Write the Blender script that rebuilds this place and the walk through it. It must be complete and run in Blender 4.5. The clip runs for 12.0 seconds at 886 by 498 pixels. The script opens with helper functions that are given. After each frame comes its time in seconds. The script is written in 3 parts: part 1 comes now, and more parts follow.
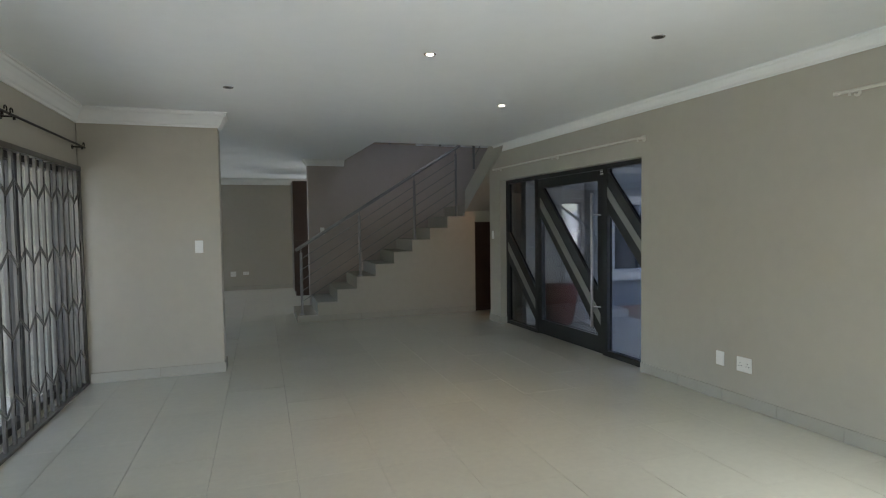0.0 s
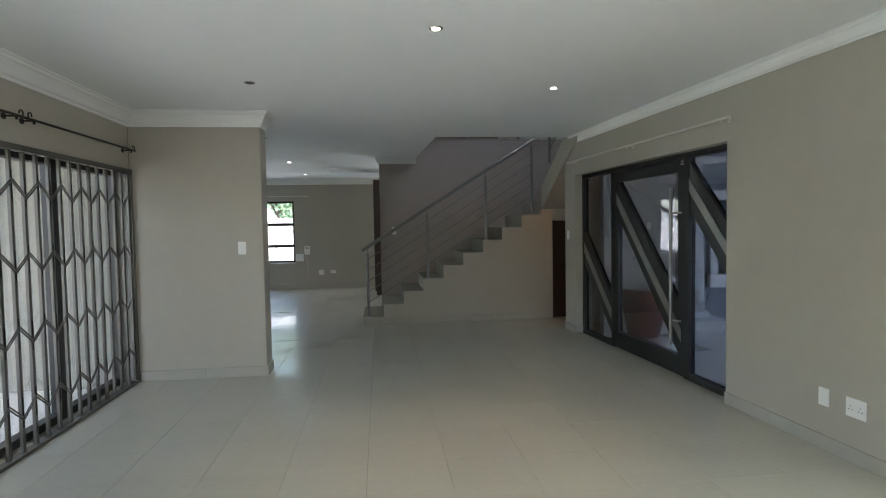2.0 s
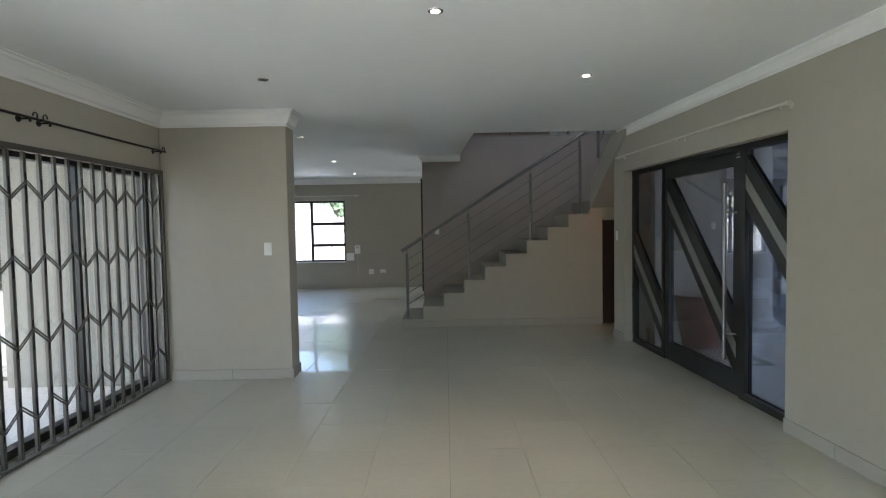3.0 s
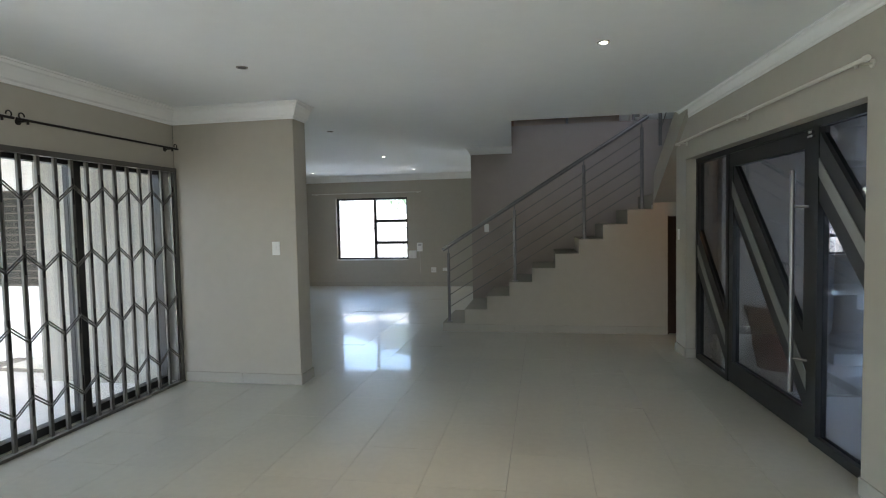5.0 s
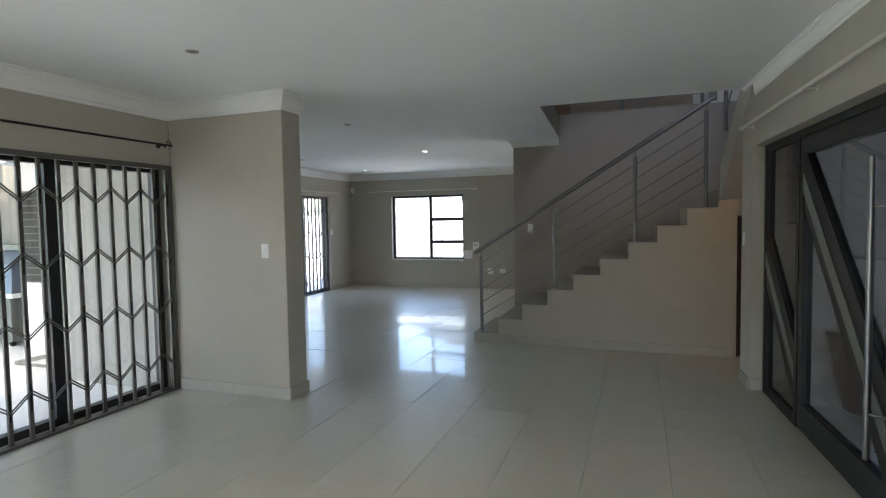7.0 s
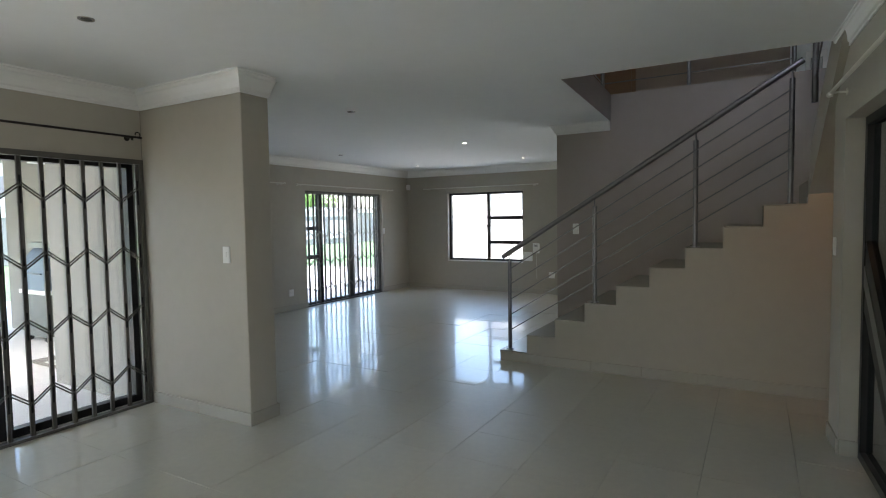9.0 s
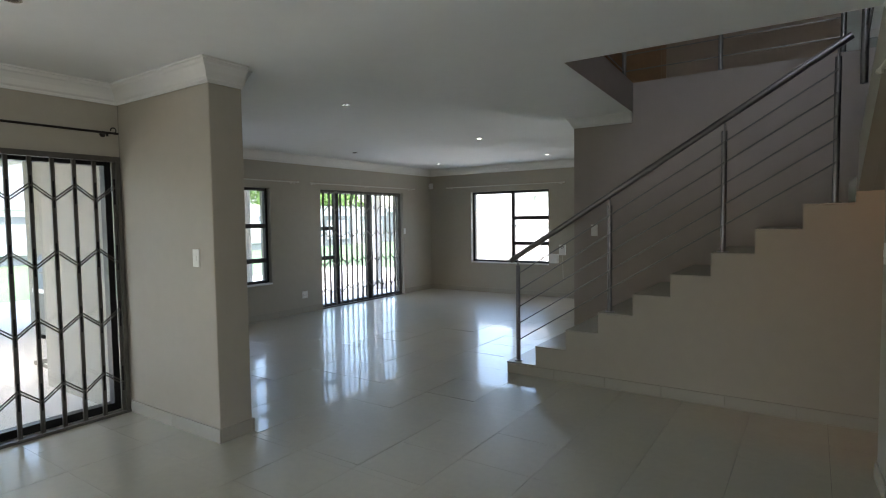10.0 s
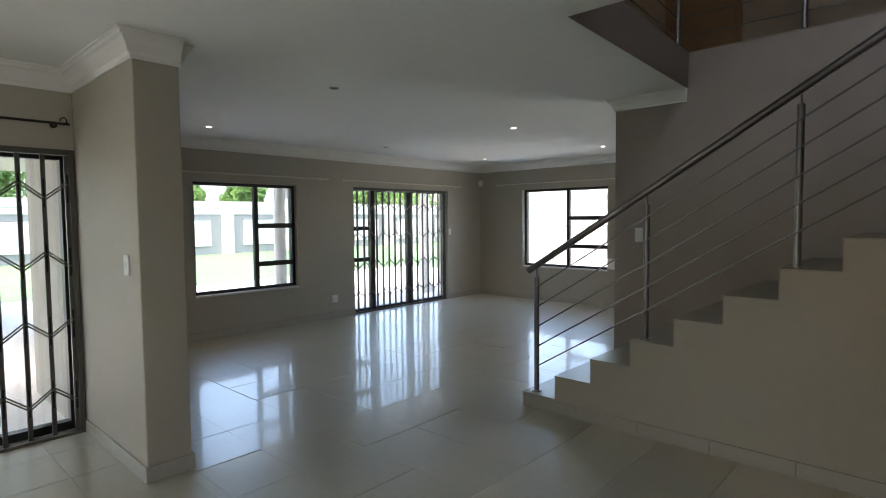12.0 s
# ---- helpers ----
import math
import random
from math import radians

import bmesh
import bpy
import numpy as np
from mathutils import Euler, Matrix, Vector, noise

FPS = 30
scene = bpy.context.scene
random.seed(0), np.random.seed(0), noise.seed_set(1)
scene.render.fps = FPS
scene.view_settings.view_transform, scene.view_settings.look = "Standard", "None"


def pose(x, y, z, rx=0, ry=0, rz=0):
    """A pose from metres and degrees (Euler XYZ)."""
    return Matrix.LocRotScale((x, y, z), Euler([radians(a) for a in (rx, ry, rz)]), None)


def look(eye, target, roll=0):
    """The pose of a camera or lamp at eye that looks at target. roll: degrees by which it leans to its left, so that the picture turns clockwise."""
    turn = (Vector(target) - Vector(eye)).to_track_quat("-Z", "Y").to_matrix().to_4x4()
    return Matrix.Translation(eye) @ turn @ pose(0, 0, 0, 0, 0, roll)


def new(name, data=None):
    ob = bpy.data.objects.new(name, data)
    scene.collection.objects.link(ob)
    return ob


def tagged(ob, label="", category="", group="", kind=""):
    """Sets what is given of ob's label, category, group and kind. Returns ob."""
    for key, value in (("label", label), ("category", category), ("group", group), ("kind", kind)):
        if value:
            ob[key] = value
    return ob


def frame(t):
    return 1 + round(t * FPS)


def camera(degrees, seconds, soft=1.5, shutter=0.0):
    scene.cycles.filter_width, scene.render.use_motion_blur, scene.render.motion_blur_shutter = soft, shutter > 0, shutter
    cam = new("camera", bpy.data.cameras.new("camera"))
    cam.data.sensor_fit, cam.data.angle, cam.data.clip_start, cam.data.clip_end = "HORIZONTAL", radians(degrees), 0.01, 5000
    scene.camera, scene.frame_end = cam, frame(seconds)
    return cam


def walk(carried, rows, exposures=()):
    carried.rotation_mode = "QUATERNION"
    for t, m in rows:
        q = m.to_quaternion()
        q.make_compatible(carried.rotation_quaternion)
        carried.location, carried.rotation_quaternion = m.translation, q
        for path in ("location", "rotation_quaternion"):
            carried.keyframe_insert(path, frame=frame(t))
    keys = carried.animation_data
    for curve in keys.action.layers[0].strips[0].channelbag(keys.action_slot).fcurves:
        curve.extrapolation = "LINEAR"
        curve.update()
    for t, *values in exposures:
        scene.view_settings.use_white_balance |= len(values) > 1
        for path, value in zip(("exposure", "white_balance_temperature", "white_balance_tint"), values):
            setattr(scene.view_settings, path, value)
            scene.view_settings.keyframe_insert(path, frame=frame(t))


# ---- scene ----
cam = camera(78.0, 12.0, soft=1.1)
PATH = [
    (0, (1.425, 1.12, 1.470), (2.054, 3.017, 1.382), -0.8),
    (0.5, (1.625, 1.18, 1.466), (2.133, 3.113, 1.382), -0.8),
    (1, (1.803, 1.30, 1.468), (2.217, 3.255, 1.381), -0.9),
    (1.5, (1.975, 1.402, 1.482), (2.306, 3.372, 1.387), -0.9),
    (2, (2.185, 1.49, 1.488), (2.414, 3.475, 1.397), -1.0),
    (2.5, (2.367, 1.613, 1.501), (2.476, 3.607, 1.404), -1.1),
    (3, (2.567, 1.76, 1.503), (2.557, 3.758, 1.410), -1.0),
    (3.5, (2.739, 1.91, 1.503), (2.636, 3.905, 1.409), -1.0),
    (5.5, (3.438, 2.537, 1.506), (3.018, 4.49, 1.407), -1.1),
    (6, (3.584, 2.737, 1.500), (3.101, 4.675, 1.406), -1.0),
    (6.5, (3.729, 2.941, 1.500), (3.128, 4.846, 1.403), -1.1),
    (7, (3.865, 3.184, 1.526), (3.189, 5.063, 1.420), -1.0),
    (9, (4.303, 4.33, 1.527), (3.309, 6.062, 1.419), -0.9),
    (9.5, (4.380, 4.62, 1.530), (3.326, 6.317, 1.424), -0.9),
    (10, (4.420, 4.892, 1.532), (3.299, 6.545, 1.424), -0.8),
    (10.5, (4.450, 5.153, 1.546), (3.271, 6.765, 1.437), -0.7),
    (11, (4.484, 5.425, 1.544), (3.258, 7.002, 1.436), -0.6),
    (11.5, (4.492, 5.70, 1.545), (3.204, 7.227, 1.436), -0.6),
    (12, (4.468, 5.967, 1.548), (3.115, 7.436, 1.438), -0.5),
]
walk(cam, [(t, look(eye, target, roll)) for t, eye, target, roll in PATH], [(0.0, 3.62, 6250, 10), (6.5, 3.78, 6250, 10), (9.0, 3.62, 6450, 10.5), (12.0, 3.48, 6800, 11.5)])

# ---- world, sun, lamps ----
world = bpy.data.worlds.new("sky_world")
scene.world = world
world.use_nodes = True
wn = world.node_tree.nodes
sky = wn.new("ShaderNodeTexSky")
sky.sky_type = "NISHITA"
sky.sun_disc = False
sky.sun_elevation, sky.sun_rotation = radians(60), radians(168)
sky.air_density, sky.dust_density = 1.0, 2.8
wn["Background"].inputs["Strength"].default_value = 0.15
world.node_tree.links.new(sky.outputs["Color"], wn["Background"].inputs["Color"])

sun_data = bpy.data.lights.new("sun", "SUN")
sun_data.energy, sun_data.angle, sun_data.color = 0.65, radians(4), (1.0, 0.95, 0.87)
sun = new("sun", sun_data)
sun.matrix_world = look((0, 0, 10), (-0.12, 0.55, 9.0))


def opening_light(name, eye, target, wide, high, watts):
    """An area lamp added in an unseen opening, in place of the sky's light."""
    d = bpy.data.lights.new(name, "AREA")
    d.shape, d.size, d.size_y, d.energy, d.color = "RECTANGLE", wide, high, watts, (0.93, 0.97, 1.0)
    new(name, d).matrix_world = look(eye, target)


# Lamp for the added door_5, brightening the near room.
opening_light("door_fill_lamp", (-0.16, 0.85, 1.05), (1.0, 0.95, 1.15), 3.4, 1.9, 2.7)
opening_light("window_daylight", (5.36, 2.15, 1.6), (4.36, 2.09, 0.5), 2.3, 1.0, 9.0)

# Lamp for the added window_7, brightening the far room.
opening_light("kitchen_fill_lamp", (4.15, 14.85, 1.55), (3.75, 13.85, 1.15), 1.9, 1.0, 5.0)


# ---- materials ----
def mat(name, color, rough=0.6, metal=0.0, var=0.06, scale=3.0, bump=0.0, bscale=60.0, per_object=0.0, spec=0.5, coat=0.0):
    m = bpy.data.materials.new(name)
    m.use_nodes = True
    t = m.node_tree
    b = t.nodes["Principled BSDF"]
    b.inputs["Roughness"].default_value = rough
    b.inputs["Metallic"].default_value = metal
    b.inputs["Specular IOR Level"].default_value = spec
    b.inputs["Coat Weight"].default_value = coat
    b.inputs["Coat Roughness"].default_value = 0.05
    geo = t.nodes.new("ShaderNodeNewGeometry")
    n1 = t.nodes.new("ShaderNodeTexNoise")
    n1.inputs["Scale"].default_value, n1.inputs["Detail"].default_value = scale, 4
    n2 = t.nodes.new("ShaderNodeTexNoise")
    n2.inputs["Scale"].default_value, n2.inputs["Detail"].default_value = scale * 9, 3
    for n in (n1, n2):
        t.links.new(geo.outputs["Position"], n.inputs["Vector"])
    add = t.nodes.new("ShaderNodeMath")
    add.operation = "ADD"
    t.links.new(n1.outputs["Fac"], add.inputs[0])
    t.links.new(n2.outputs["Fac"], add.inputs[1])
    last = add.outputs[0]
    if per_object:
        oi = t.nodes.new("ShaderNodeObjectInfo")
        ma = t.nodes.new("ShaderNodeMath")
        ma.operation = "MULTIPLY_ADD"
        ma.inputs[1].default_value = per_object
        t.links.new(oi.outputs["Random"], ma.inputs[0])
        t.links.new(last, ma.inputs[2])
        last = ma.outputs[0]
    mr = t.nodes.new("ShaderNodeMapRange")
    mr.inputs["From Min"].default_value, mr.inputs["From Max"].default_value = 0.6, 1.4 + per_object
    mr.inputs["To Min"].default_value, mr.inputs["To Max"].default_value = 1 - var, 1 + var
    t.links.new(last, mr.inputs["Value"])
    mix = t.nodes.new("ShaderNodeVectorMath")
    mix.operation = "SCALE"
    mix.inputs[0].default_value = color
    t.links.new(mr.outputs[0], mix.inputs["Scale"])
    t.links.new(mix.outputs[0], b.inputs["Base Color"])
    if bump:
        n3 = t.nodes.new("ShaderNodeTexNoise")
        n3.inputs["Scale"].default_value, n3.inputs["Detail"].default_value = bscale, 3
        t.links.new(geo.outputs["Position"], n3.inputs["Vector"])
        bp = t.nodes.new("ShaderNodeBump")
        bp.inputs["Strength"].default_value, bp.inputs["Distance"].default_value = bump, 0.004
        t.links.new(n3.outputs["Fac"], bp.inputs["Height"])
        t.links.new(bp.outputs[0], b.inputs["Normal"])
    return m


PAINT = mat("greige_wall_paint", (0.397, 0.362, 0.294), 0.55, var=0.035, scale=1.2, bump=0.12, bscale=55)
CEIL = mat("ceiling_paint", (0.82, 0.83, 0.81), 0.8, var=0.02, scale=1.0, bump=0.05, bscale=40)
CORNICE = mat("cornice_plaster", (0.78, 0.77, 0.73), 0.6, var=0.02, bump=0.05)
TILE = mat("porcelain_tile", (0.45, 0.428, 0.34), 0.33, var=0.09, scale=2.2, bump=0.05, bscale=3.5, per_object=0.3, spec=1.0, coat=0.42)
GROUT = mat("tile_grout", (0.16, 0.145, 0.12), 0.8, var=0.15, scale=9)
SKIRT = mat("skirting_tile", (0.40, 0.377, 0.318), 0.26, var=0.04, scale=3, per_object=0.2)
STEEL = mat("brushed_stainless_steel", (0.21, 0.20, 0.195), 0.33, metal=1.0, var=0.05, scale=12)
GATE = mat("bronze_gate_enamel", (0.105, 0.098, 0.085), 0.34, metal=0.35, var=0.12, scale=6, bump=0.03)
SLOT = mat("gate_slot_black", (0.008, 0.008, 0.008), 0.7)
FRAME = mat("charcoal_window_aluminium", (0.016, 0.015, 0.014), 0.38, metal=0.2, var=0.1, scale=7)
DOORMAT = mat("charcoal_door_aluminium", (0.013, 0.012, 0.010), 0.42, metal=0.2, var=0.1, scale=7)
STRIP = mat("satin_grey_insert", (0.21, 0.21, 0.185), 0.35, metal=0.5, var=0.04)
WHITE = mat("white_plastic", (0.78, 0.77, 0.73), 0.35, var=0.02)
ROD_W = mat("cream_rod_paint", (0.60, 0.57, 0.49), 0.45, var=0.05)
ROD_D = mat("dark_iron_rod", (0.03, 0.026, 0.022), 0.45, metal=0.6, var=0.1)
WOOD = mat("dark_wenge_wood", (0.045, 0.022, 0.014), 0.3, var=0.25, scale=5, bump=0.05, bscale=30)
CHROME = mat("chrome_ring", (0.6, 0.6, 0.6), 0.2, metal=1.0, var=0.02)
EXTWALL = mat("white_exterior_plaster", (0.64, 0.63, 0.60), 0.8, var=0.05, scale=1.5, bump=0.2)
# Darker than the house paint: the patio's shade is put into the colour.
PATIO = mat("patio_shaded_wall_paint", (0.24, 0.228, 0.195), 0.75, var=0.05, scale=1.5, bump=0.2)
PANEL = mat("grey_recess_plaster", (0.24, 0.24, 0.23), 0.8, var=0.05, scale=1.5, bump=0.2)
PORCH = mat("blue_grey_plaster", (0.18, 0.205, 0.235), 0.8, var=0.06, scale=1.5, bump=0.15)
PAVE = mat("light_concrete_paving", (0.60, 0.58, 0.54), 0.7, var=0.08, scale=2, bump=0.15)
BRICKPAVE = mat("red_brick_paving", (0.22, 0.10, 0.07), 0.8, var=0.2, scale=4, bump=0.3)
GRASS = mat("lawn_grass", (0.10, 0.17, 0.075), 0.9, var=0.3, scale=1.5, bump=0.6, bscale=80)
SOIL = mat("dry_ground", (0.16, 0.13, 0.09), 0.95, var=0.2, scale=0.6, bump=0.3)
LEAF = mat("hedge_leaf", (0.12, 0.23, 0.05), 0.6, var=0.35, scale=3)
# Leaf colour lightened to carry the washed-out glare outdoors.
WASHEDLEAF = mat("washed_out_leaf", (0.26, 0.34, 0.20), 0.7, var=0.3, scale=3)
BARK = mat("tree_bark", (0.10, 0.07, 0.05), 0.9, var=0.2, bump=0.5)
POT = mat("glazed_oxblood_pot", (0.14, 0.035, 0.028), 0.22, var=0.15, scale=4)
# Grey that stands for shade along the edges of recessed panels.
EDGESHADE = mat("panel_edge_shade", (0.20, 0.20, 0.20), 0.8, var=0.05)
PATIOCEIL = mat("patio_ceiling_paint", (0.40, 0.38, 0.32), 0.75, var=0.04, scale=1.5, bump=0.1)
STONE = mat("cast_stone_column", (0.42, 0.42, 0.41), 0.7, var=0.06, bump=0.2)
UNLIT = mat("unlit_lamp_reflector", (0.13, 0.125, 0.11), 0.25, metal=0.5, var=0.05)
ROOFT = mat("grey_roof_tiles", (0.12, 0.11, 0.105), 0.7, var=0.2, scale=4)
PEACH = mat("tan_upper_wall_paint", (0.34, 0.262, 0.20), 0.6, var=0.04, bump=0.1)
# The wall paint, darkened and given the stairwell's lilac skylight as colour.
STAIRTINT = mat("stairwell_tinted_paint", (0.325, 0.277, 0.24), 0.55, var=0.035, scale=1.2, bump=0.12, bscale=55)
UPDOOR = mat("tan_door_wood", (0.24, 0.135, 0.07), 0.5, var=0.1, bump=0.05)
BRAAI = mat("grey_steel_sheet", (0.16, 0.19, 0.24), 0.4, metal=0.6, var=0.06)
RUBBER = mat("black_rubber", (0.012, 0.012, 0.012), 0.7)


def emitter(name, color, strength):
    m = bpy.data.materials.new(name)
    m.use_nodes = True
    b = m.node_tree.nodes["Principled BSDF"]
    b.inputs["Base Color"].default_value = (*color, 1)
    b.inputs["Emission Color"].default_value = (*color, 1)
    b.inputs["Emission Strength"].default_value = strength
    return m


def glass(name, tint, rough=0.0):
    m = bpy.data.materials.new(name)
    m.use_nodes = True
    t = m.node_tree
    t.nodes.remove(t.nodes["Principled BSDF"])
    lw = t.nodes.new("ShaderNodeLayerWeight")
    lw.inputs["Blend"].default_value = 0.5
    pw = t.nodes.new("ShaderNodeMath")
    pw.operation = "POWER"
    pw.inputs[1].default_value = 3.4
    fr = t.nodes.new("ShaderNodeMath")
    fr.operation = "MULTIPLY_ADD"
    fr.inputs[1].default_value, fr.inputs[2].default_value = 0.85, 0.075
    t.links.new(lw.outputs["Facing"], pw.inputs[0])
    t.links.new(pw.outputs[0], fr.inputs[0])
    tr = t.nodes.new("ShaderNodeBsdfTransparent")
    tr.inputs["Color"].default_value = (*tint, 1)
    gl = t.nodes.new("ShaderNodeBsdfGlossy")
    gl.inputs["Roughness"].default_value = rough
    mx = t.nodes.new("ShaderNodeMixShader")
    t.links.new(fr.outputs[0], mx.inputs[0])
    t.links.new(tr.outputs[0], mx.inputs[1])
    t.links.new(gl.outputs[0], mx.inputs[2])
    t.links.new(mx.outputs[0], t.nodes["Material Output"].inputs["Surface"])
    return m


LAMP = emitter("warm_lamp_glow", (1.0, 0.93, 0.80), 1.2)
GLASS = glass("clear_glass", (0.985, 0.99, 0.985))
TINT = glass("blue_tinted_glass", (0.44, 0.475, 0.53))


# ---- mesh helpers ----
def add_box(bm, x0, x1, y0, y1, z0, z1):
    vs = [bm.verts.new((x, y, z)) for x in (x0, x1) for y in (y0, y1) for z in (z0, z1)]
    for f in ((0, 1, 3, 2), (4, 6, 7, 5), (0, 4, 5, 1), (2, 3, 7, 6), (0, 2, 6, 4), (1, 5, 7, 3)):
        bm.faces.new([vs[i] for i in f])


def boxes(*bs):
    bm = bmesh.new()
    for b in bs:
        add_box(bm, *b)
    bmesh.ops.recalc_face_normals(bm, faces=bm.faces)
    return bm


def bevel(bm, w, seg=2):
    bmesh.ops.bevel(bm, geom=list(bm.edges), offset=w, segments=seg, affect="EDGES", profile=0.5, clamp_overlap=True)
    return bm


def bbox(x0, x1, y0, y1, z0, z1, w=0.003, seg=2):
    return bevel(boxes((x0, x1, y0, y1, z0, z1)), w, seg)


def tube(bm, a, b, r, n=14, r2=None, caps=True):
    a, b = Vector(a), Vector(b)
    d = b - a
    q = d.to_track_quat("Z", "Y").to_matrix().to_4x4()
    m = Matrix.Translation((a + b) / 2) @ q
    bmesh.ops.create_cone(bm, cap_ends=caps, segments=n, radius1=r, radius2=r if r2 is None else r2, depth=d.length, matrix=m)
    return bm


def prism(bm, pts, axis, c0, c1):
    """Extrude a closed outline in the two other axes from c0 to c1 along axis."""
    def at(p, c):
        return {"x": (c, p[0], p[1]), "y": (p[0], c, p[1]), "z": (p[0], p[1], c)}[axis]
    a = [bm.verts.new(at(p, c0)) for p in pts]
    b = [bm.verts.new(at(p, c1)) for p in pts]
    n = len(pts)
    bm.faces.new(a)
    bm.faces.new(b[::-1])
    for i in range(n):
        bm.faces.new((a[i], b[i], b[(i + 1) % n], a[(i + 1) % n]))
    bmesh.ops.recalc_face_normals(bm, faces=bm.faces)
    return bm


def lathe(bm, prof, n=28, at=(0, 0, 0)):
    rings = [[bm.verts.new((at[0] + r * math.cos(2 * math.pi * i / n), at[1] + r * math.sin(2 * math.pi * i / n), at[2] + z)) for i in range(n)] for r, z in prof]
    for a, b in zip(rings, rings[1:]):
        for i in range(n):
            bm.faces.new((a[i], a[(i + 1) % n], b[(i + 1) % n], b[i]))
    bm.faces.new(rings[0][::-1])
    bm.faces.new(rings[-1])
    return bm


def part(name, bm, material, parent=None, label="", smooth=False):
    me = bpy.data.meshes.new(name)
    bm.to_mesh(me)
    bm.free()
    me.materials.append(material)
    if smooth:
        me.polygons.foreach_set("use_smooth", [True] * len(me.polygons))
        me.set_sharp_from_angle(angle=radians(35))
    ob = new(name, me)
    if parent:
        ob.parent = parent
    if label:
        ob["label"] = label
    return ob


def thing(name, label, category, group="", kind="", at=(0, 0, 0)):
    ob = new(name)
    ob.location = at
    return tagged(ob, label, category, group, kind)


def setting(name, bm, material, smooth=False, label=""):
    ob = part(name, bm, material, smooth=smooth)
    return tagged(ob, label=label, kind="structure")


# ---- the plan ----
CZ = 2.62           # ceiling
UP = 2.92           # upper floor
GX = -0.20          # wall face with the first gate
EX = 4.80           # entrance wall face
PY0, PY1 = 7.10, 7.36   # pier
LX = -2.62          # far room, garden wall face
NY = 14.80          # far window wall face
SY = -1.60          # wall behind the start
VXA, VXB, VX1, VY0, VY1 = 2.94, 2.83, 5.80, 8.62, 10.79   # stair void
ROOF = 5.50

# the entrance wall stands 3.2 degrees off the others
SKEW = Matrix.Translation((4.745, 8.93, 0)) @ pose(0, 0, 0, 0, 0, 3.2) @ Matrix.Translation((-EX, -8.93, 0))


def skewed(ob):
    ob.matrix_basis = SKEW @ ob.matrix_basis
    return ob


# ground
setting("ground", boxes((-80, 90, -80, 90, -0.6, -0.17)), SOIL)
tagged(part("lawn", boxes((-24, -9.3, -20, 40, -0.17, -0.10), (-9.3, 12, 19.0, 40, -0.17, -0.10)), GRASS), "even green lawn between paving and garden wall", "lawn", kind="stuff")
setting("paving_garden", boxes((-9.3, -0.45, -20, 19.0, -0.17, -0.05)), PAVE)
setting("paving_north", boxes((-0.45, 12, 15.2, 19.0, -0.17, -0.05)), PAVE)
setting("porch_floor", boxes((5.05, 12, 2.0, 8.0, -0.17, -0.02), (5.95, 12, 8.0, 11.5, -0.17, -0.02)), PAVE)
setting("floor_slab", boxes((-0.40, 5.10, SY - 0.25, 7.36, -0.17, -0.012), (-2.9, 5.95, 7.36, 15.05, -0.17, -0.012)), GROUT)

# walls of the near room
setting("wall_gate_side", boxes((GX - 0.25, GX, SY, -1.0, 0, CZ), (GX - 0.25, GX, 2.7, 3.70, 0, CZ), (GX - 0.25, GX, 3.70, 7.10, 2.065, CZ), (GX - 0.25, GX, -1.0, 2.7, 2.065, CZ)), PAINT)
setting("wall_pier", bevel(boxes((-0.198, 1.035, PY0, PY1, 0, CZ)), 0.008), PAINT)
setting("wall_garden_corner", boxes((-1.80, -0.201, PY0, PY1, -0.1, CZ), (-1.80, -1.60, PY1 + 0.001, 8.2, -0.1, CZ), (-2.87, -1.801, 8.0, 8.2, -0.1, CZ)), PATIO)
setting("wall_behind", boxes((GX - 0.25, EX + 0.85, SY - 0.25, SY, 0, CZ)), PAINT)
OY0, OY1, OZ = 5.558, 8.51, 2.105
for piece in ((SY, 0.9, 0, CZ), (0.9, 3.2, 0, 0.9), (0.9, 3.2, 2.1, CZ), (3.2, OY0, 0, CZ), (OY0, OY1, OZ, CZ), (OY1, 8.85, 0, CZ)):
    skewed(setting("wall_entrance", boxes((EX, EX + 0.23, *piece)), PAINT))
# far room
WY0, WY1, WZ0, WZ1 = 8.96, 10.48, 0.57, 2.06
DY0, DY1, DZ = 11.53, 13.82, 2.08
for piece in ((8.2, WY0, 0, CZ), (WY0, WY1, 0, WZ0), (WY0, WY1, WZ1, CZ), (WY1, DY0, 0, CZ), (DY0, DY1, DZ, CZ), (DY1, NY + 0.25, 0, CZ)):
    setting("wall_garden", boxes((LX - 0.25, LX, *piece)), PAINT)
FX0, FX1, FZ0, FZ1 = -1.57, 0.18, 0.635, 2.09
for piece in ((LX, FX0, 0, CZ), (FX0, FX1, 0, FZ0), (FX0, FX1, FZ1, CZ), (FX1, 3.1, 0, CZ), (3.1, 5.2, 0, 1.0), (3.1, 5.2, 2.1, CZ), (5.2, 5.8, 0, CZ)):
    setting("wall_north", boxes((piece[0], piece[1], NY, NY + 0.25, piece[2], piece[3])), PAINT)
setting("wall_kitchen_east", boxes((5.8, 6.0, VY1 + 0.2, NY + 0.25, 0, CZ)), PAINT)
setting("wall_behind_stairs", boxes((2.20, 5.8, VY1, VY1 + 0.18, 0, UP)), STAIRTINT)
